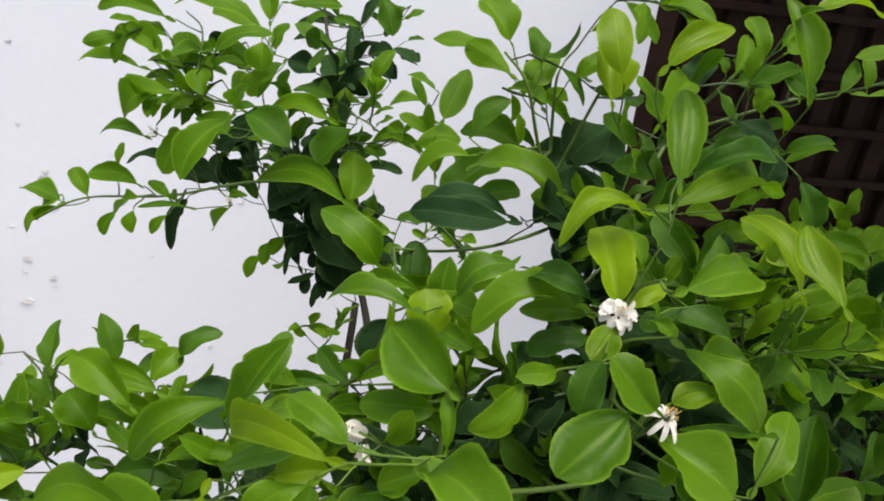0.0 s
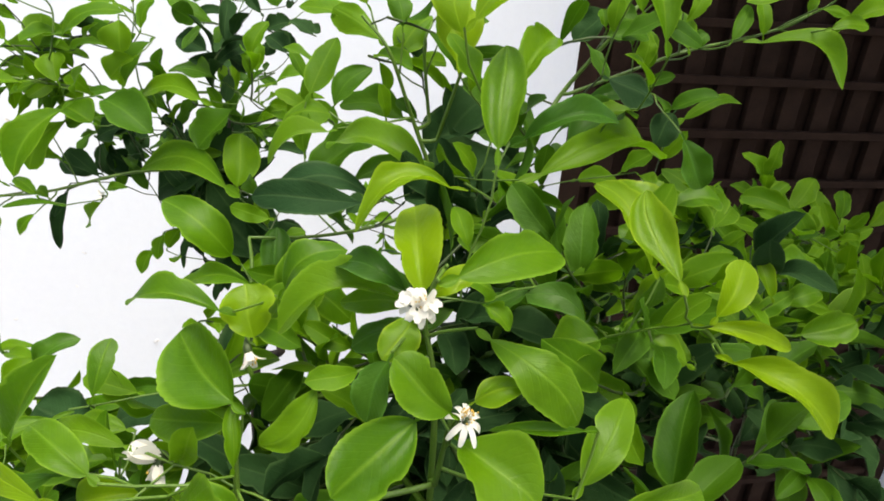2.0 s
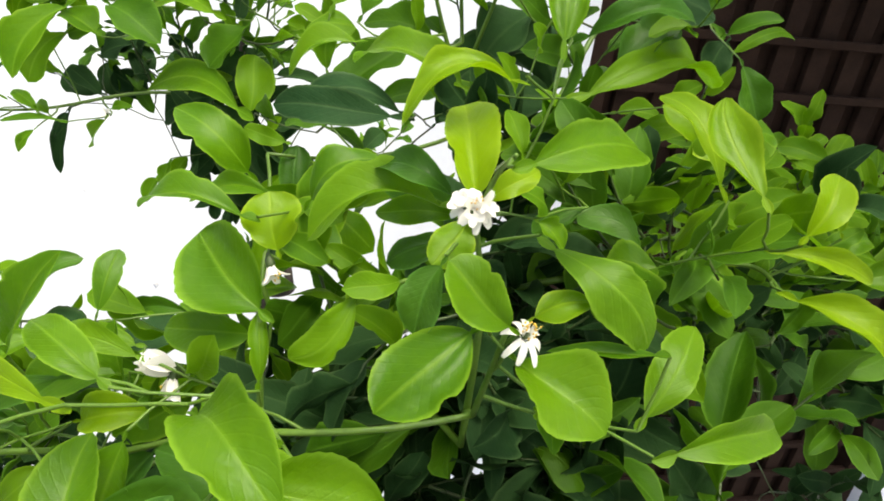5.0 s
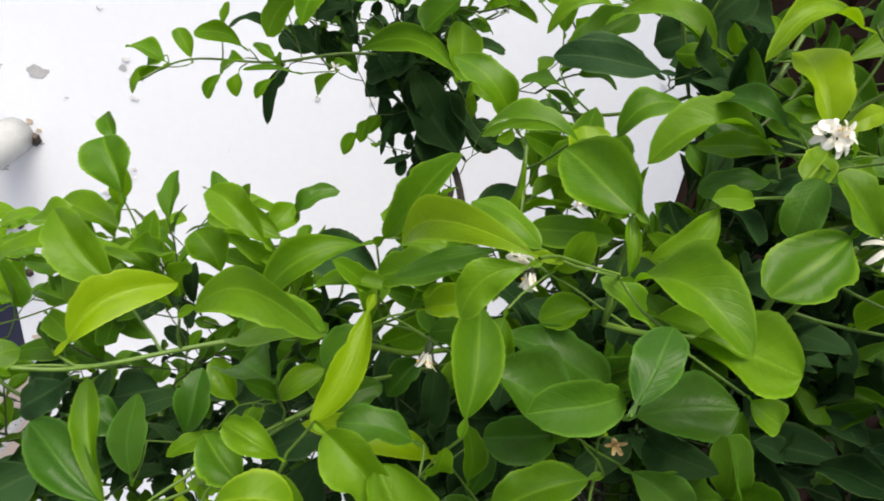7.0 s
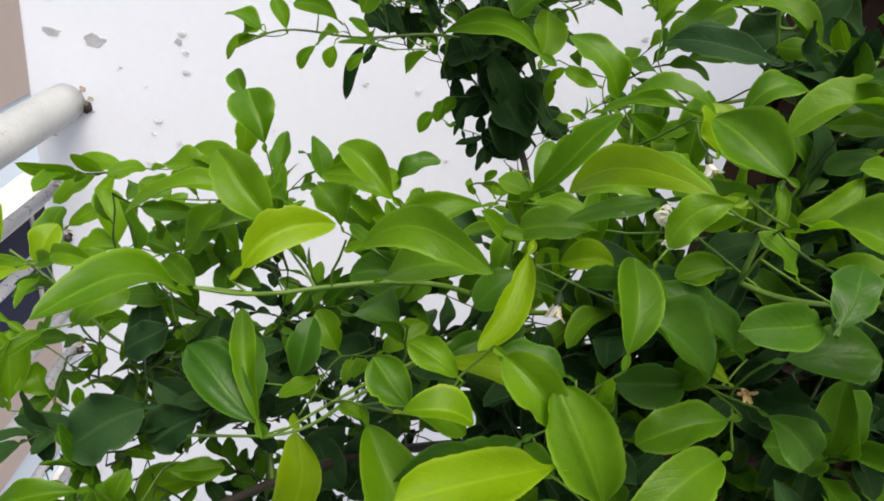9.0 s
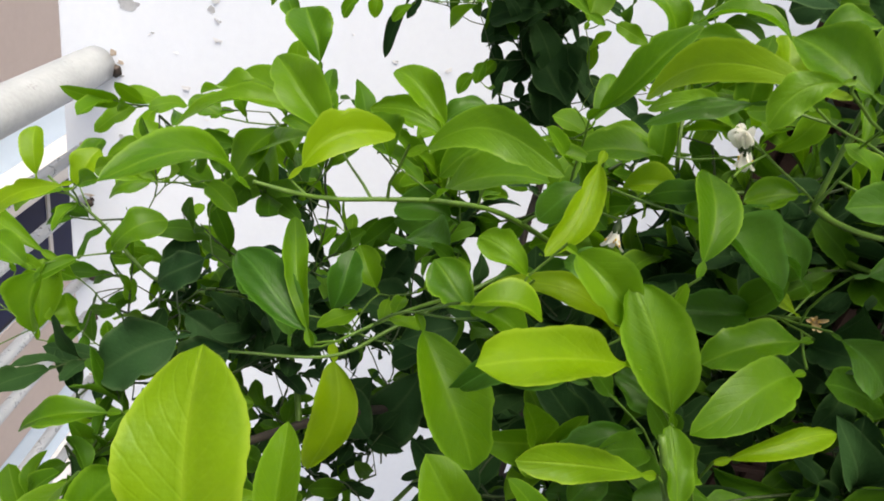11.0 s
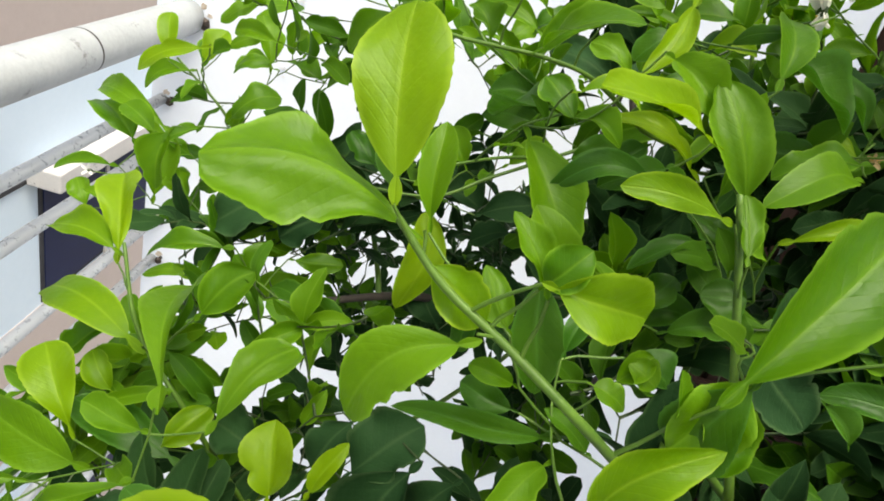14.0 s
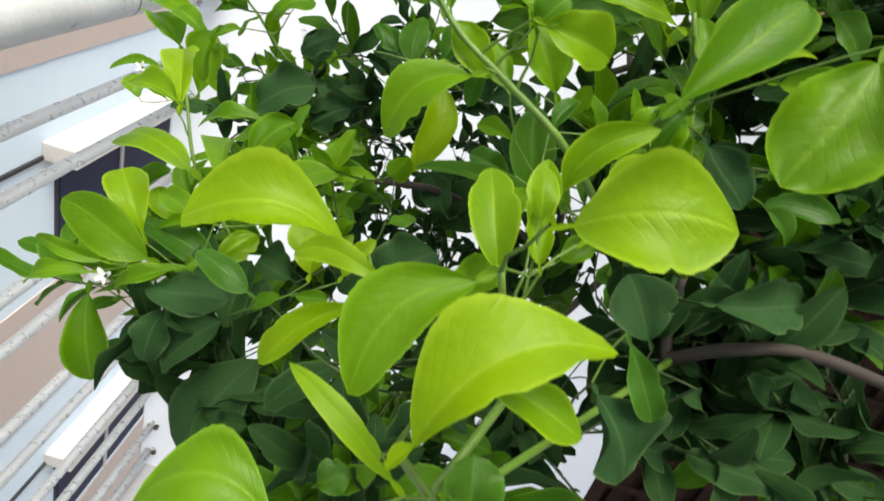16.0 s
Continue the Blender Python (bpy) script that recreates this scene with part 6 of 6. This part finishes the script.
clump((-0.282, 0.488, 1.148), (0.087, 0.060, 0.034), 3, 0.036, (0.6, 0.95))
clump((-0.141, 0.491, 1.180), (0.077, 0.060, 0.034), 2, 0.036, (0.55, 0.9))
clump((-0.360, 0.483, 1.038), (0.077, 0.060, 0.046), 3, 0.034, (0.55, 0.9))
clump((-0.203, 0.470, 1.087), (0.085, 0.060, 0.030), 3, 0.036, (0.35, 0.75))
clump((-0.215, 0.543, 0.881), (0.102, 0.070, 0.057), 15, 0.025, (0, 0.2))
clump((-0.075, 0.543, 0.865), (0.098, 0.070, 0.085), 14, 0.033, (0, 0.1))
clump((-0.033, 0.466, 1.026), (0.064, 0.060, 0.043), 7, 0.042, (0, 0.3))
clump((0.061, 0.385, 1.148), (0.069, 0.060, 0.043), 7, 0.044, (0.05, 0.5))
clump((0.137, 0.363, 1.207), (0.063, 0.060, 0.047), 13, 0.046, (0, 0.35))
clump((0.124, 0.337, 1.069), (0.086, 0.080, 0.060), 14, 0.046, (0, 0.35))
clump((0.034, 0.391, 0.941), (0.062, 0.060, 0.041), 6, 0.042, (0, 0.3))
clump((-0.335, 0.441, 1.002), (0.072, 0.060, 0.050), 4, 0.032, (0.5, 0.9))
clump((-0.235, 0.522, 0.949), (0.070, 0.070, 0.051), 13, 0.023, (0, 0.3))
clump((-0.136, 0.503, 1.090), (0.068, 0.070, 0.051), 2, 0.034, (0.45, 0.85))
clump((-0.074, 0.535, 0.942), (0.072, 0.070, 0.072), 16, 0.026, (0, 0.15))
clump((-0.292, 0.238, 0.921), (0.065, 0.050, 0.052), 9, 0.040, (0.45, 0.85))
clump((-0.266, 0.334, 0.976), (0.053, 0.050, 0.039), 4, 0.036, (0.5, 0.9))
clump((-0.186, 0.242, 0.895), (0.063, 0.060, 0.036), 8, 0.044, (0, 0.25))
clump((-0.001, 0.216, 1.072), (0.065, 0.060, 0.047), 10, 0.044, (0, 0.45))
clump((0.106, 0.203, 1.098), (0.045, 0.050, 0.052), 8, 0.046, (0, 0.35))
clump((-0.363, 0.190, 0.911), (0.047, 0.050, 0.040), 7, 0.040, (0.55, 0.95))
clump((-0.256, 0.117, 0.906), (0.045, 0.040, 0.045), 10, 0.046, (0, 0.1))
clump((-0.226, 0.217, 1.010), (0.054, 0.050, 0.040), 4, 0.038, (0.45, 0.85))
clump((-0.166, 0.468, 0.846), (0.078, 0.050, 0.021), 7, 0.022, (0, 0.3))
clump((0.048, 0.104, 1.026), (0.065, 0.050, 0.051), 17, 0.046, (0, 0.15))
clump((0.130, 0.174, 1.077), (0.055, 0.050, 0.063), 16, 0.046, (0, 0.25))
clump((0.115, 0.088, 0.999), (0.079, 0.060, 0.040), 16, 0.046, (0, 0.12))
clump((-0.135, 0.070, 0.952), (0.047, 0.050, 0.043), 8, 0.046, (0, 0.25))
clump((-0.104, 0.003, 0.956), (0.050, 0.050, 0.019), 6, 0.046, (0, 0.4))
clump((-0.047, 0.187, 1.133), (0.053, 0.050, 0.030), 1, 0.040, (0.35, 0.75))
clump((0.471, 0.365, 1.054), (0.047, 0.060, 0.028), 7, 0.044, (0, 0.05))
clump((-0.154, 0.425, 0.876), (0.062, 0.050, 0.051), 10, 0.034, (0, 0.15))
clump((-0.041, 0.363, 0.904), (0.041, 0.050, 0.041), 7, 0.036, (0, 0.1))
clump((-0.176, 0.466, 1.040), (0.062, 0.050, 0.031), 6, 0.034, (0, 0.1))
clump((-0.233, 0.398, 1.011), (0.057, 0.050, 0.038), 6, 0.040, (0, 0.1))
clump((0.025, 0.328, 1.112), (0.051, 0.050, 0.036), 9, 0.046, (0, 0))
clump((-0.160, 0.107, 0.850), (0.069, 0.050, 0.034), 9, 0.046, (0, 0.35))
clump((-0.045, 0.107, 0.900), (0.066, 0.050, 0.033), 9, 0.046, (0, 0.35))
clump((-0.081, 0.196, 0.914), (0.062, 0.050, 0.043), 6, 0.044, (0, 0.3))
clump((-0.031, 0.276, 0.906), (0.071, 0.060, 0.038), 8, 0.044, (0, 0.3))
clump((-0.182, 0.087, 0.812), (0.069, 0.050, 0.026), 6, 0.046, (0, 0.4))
clump((0.274, 0.332, 1.308), (0.054, 0.050, 0.043), 9, 0.044, (0.15, 0.6))
clump((0.329, 0.371, 1.348), (0.043, 0.050, 0.035), 2, 0.042, (0.65, 0.95))
clump((-0.288, 0.330, 0.940), (0.055, 0.050, 0.045), 5, 0.034, (0.5, 0.9))
clump((-0.207, 0.400, 0.915), (0.055, 0.050, 0.040), 6, 0.028, (0, 0.3))
clump((-0.333, 0.400, 0.985), (0.060, 0.050, 0.045), 5, 0.042, (0, 0.3))
clump((-0.274, 0.475, 0.985), (0.060, 0.050, 0.045), 5, 0.036, (0.1, 0.4))
clump((0.188, 0.369, 1.288), (0.050, 0.040, 0.035), 9, 0.042, (0, 0.2))
clump((0.617, 0.627, 1.251), (0.100, 0.060, 0.030), 9, 0.038, (0.85, 1.05))
clump((0.421, 0.509, 1.300), (0.040, 0.050, 0.020), 3, 0.038, (0.85, 1.05))
clump((0.596, 0.514, 1.244), (0.050, 0.050, 0.030), 6, 0.038, (0.75, 1.05))
clump((0.403, 0.553, 1.291), (0.040, 0.050, 0.020), 2, 0.036, (0.85, 1.05))

# twigs join each leaf stalk to the crown, the nearest first
twigs, stalk = inner_twigs, bmesh.new()
CROWN_KIND = {YOUNG: 0, FRESH: 0, BRIGHT_CROWN: 0, GREEN: 1, MID_CROWN: 1, OLD_SHADED: 2, SHADED_CROWN: 2}
spots = np.array([tuple(p) for p, _ in joints])
thick = [r for _, r in joints]
heads = np.array([tuple(p + way * 0.012 + Vector((0, 0.02, -0.015))) for p, way, _ in buds])


def reach_of(marks):
    """How far each waiting stalk is from the given spots, and which of them is the nearest."""
    gap = heads[:, None, :] - marks[None, :, :]
    far = np.sqrt((gap * gap).sum(axis=2)) + np.maximum(marks[None, :, 2] - heads[:, None, 2] - 0.01, 0) * 0.6
    return far.min(axis=1), far.argmin(axis=1)


near, which = reach_of(spots)
waiting = np.ones(len(buds), bool)
while waiting.any():
    k = int(np.where(waiting, near, 1e9).argmin())
    waiting[k] = False
    base, way, kind = buds[k]
    root, r = Vector(spots[which[k]]), thick[which[k]]
    span = (root - base).length
    mid = base.lerp(root, 0.5) + (way * 0.6 + Vector((0, 0.8, -0.6))) * min(span * 0.15, 0.007)
    n = max(3, int(span / 0.012))
    wob = Vector((random.Random(k).uniform(-1, 1), random.Random(k + 900).uniform(-1, 1), 0)) * span * 0.03
    pts = [root.lerp(mid, i / n).lerp(mid.lerp(base, i / n), i / n) + wob * math.sin(math.tau * i / n) for i in range(n + 1)]
    r0 = min(r, 0.0008 + 0.004 * span)
    radii = [r0 + (0.0006 - r0) * i / n for i in range(n + 1)]
    tube(stalk if kind in (YOUNG, FRESH, GREEN) and span < 0.09 else twigs, pts, radii, 5, False)
    if span > 0.04 and CROWN_KIND[kind] < 2:
        # a long bare twig bears small leaves on its way
        rr, which_mix = random.Random(k + 77), CROWN_KIND[kind]
        for i in range(2, n, 3):
            run = (pts[i] - pts[i - 1]).normalized()
            out = (Vector((rr.uniform(-1, 1), rr.uniform(-0.6, 0.6), rr.uniform(-0.4, 1.0))) + run * 0.5).normalized()
            size = rr.uniform(0.020, 0.034)
            leaf_grid(MIXES[which_mix], UVS[which_mix], blade_frame(pts[i] + out * 0.16 * size, pts[i] + out * size, (FACE + Vector((rr.uniform(-0.6, 0.6), 0, rr.uniform(0, 0.9)))).normalized()), size, size * rr.uniform(0.40, 0.54), 0.0, rr.randint(0, 10**6), 12, 4)
    fresh_spots = np.array([tuple(p) for p in pts[1:]])
    far, at = reach_of(fresh_spots)
    better = far < near
    near = np.where(better, far, near)
    which = np.where(better, at + len(spots), which)
    spots = np.vstack([spots, fresh_spots])
    thick += radii[1:]
for b, material in zip(MIXES, (BRIGHT_CROWN, MID_CROWN, SHADED_CROWN)):
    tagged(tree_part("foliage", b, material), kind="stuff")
tagged(tree_part("twig_work", twigs, TWIG), "thin brown twigs inside the crown", kind="stuff")
tagged(tree_part("leaf_stalk", stalk, SHOOT), "thin green leaf stalks", kind="stuff")
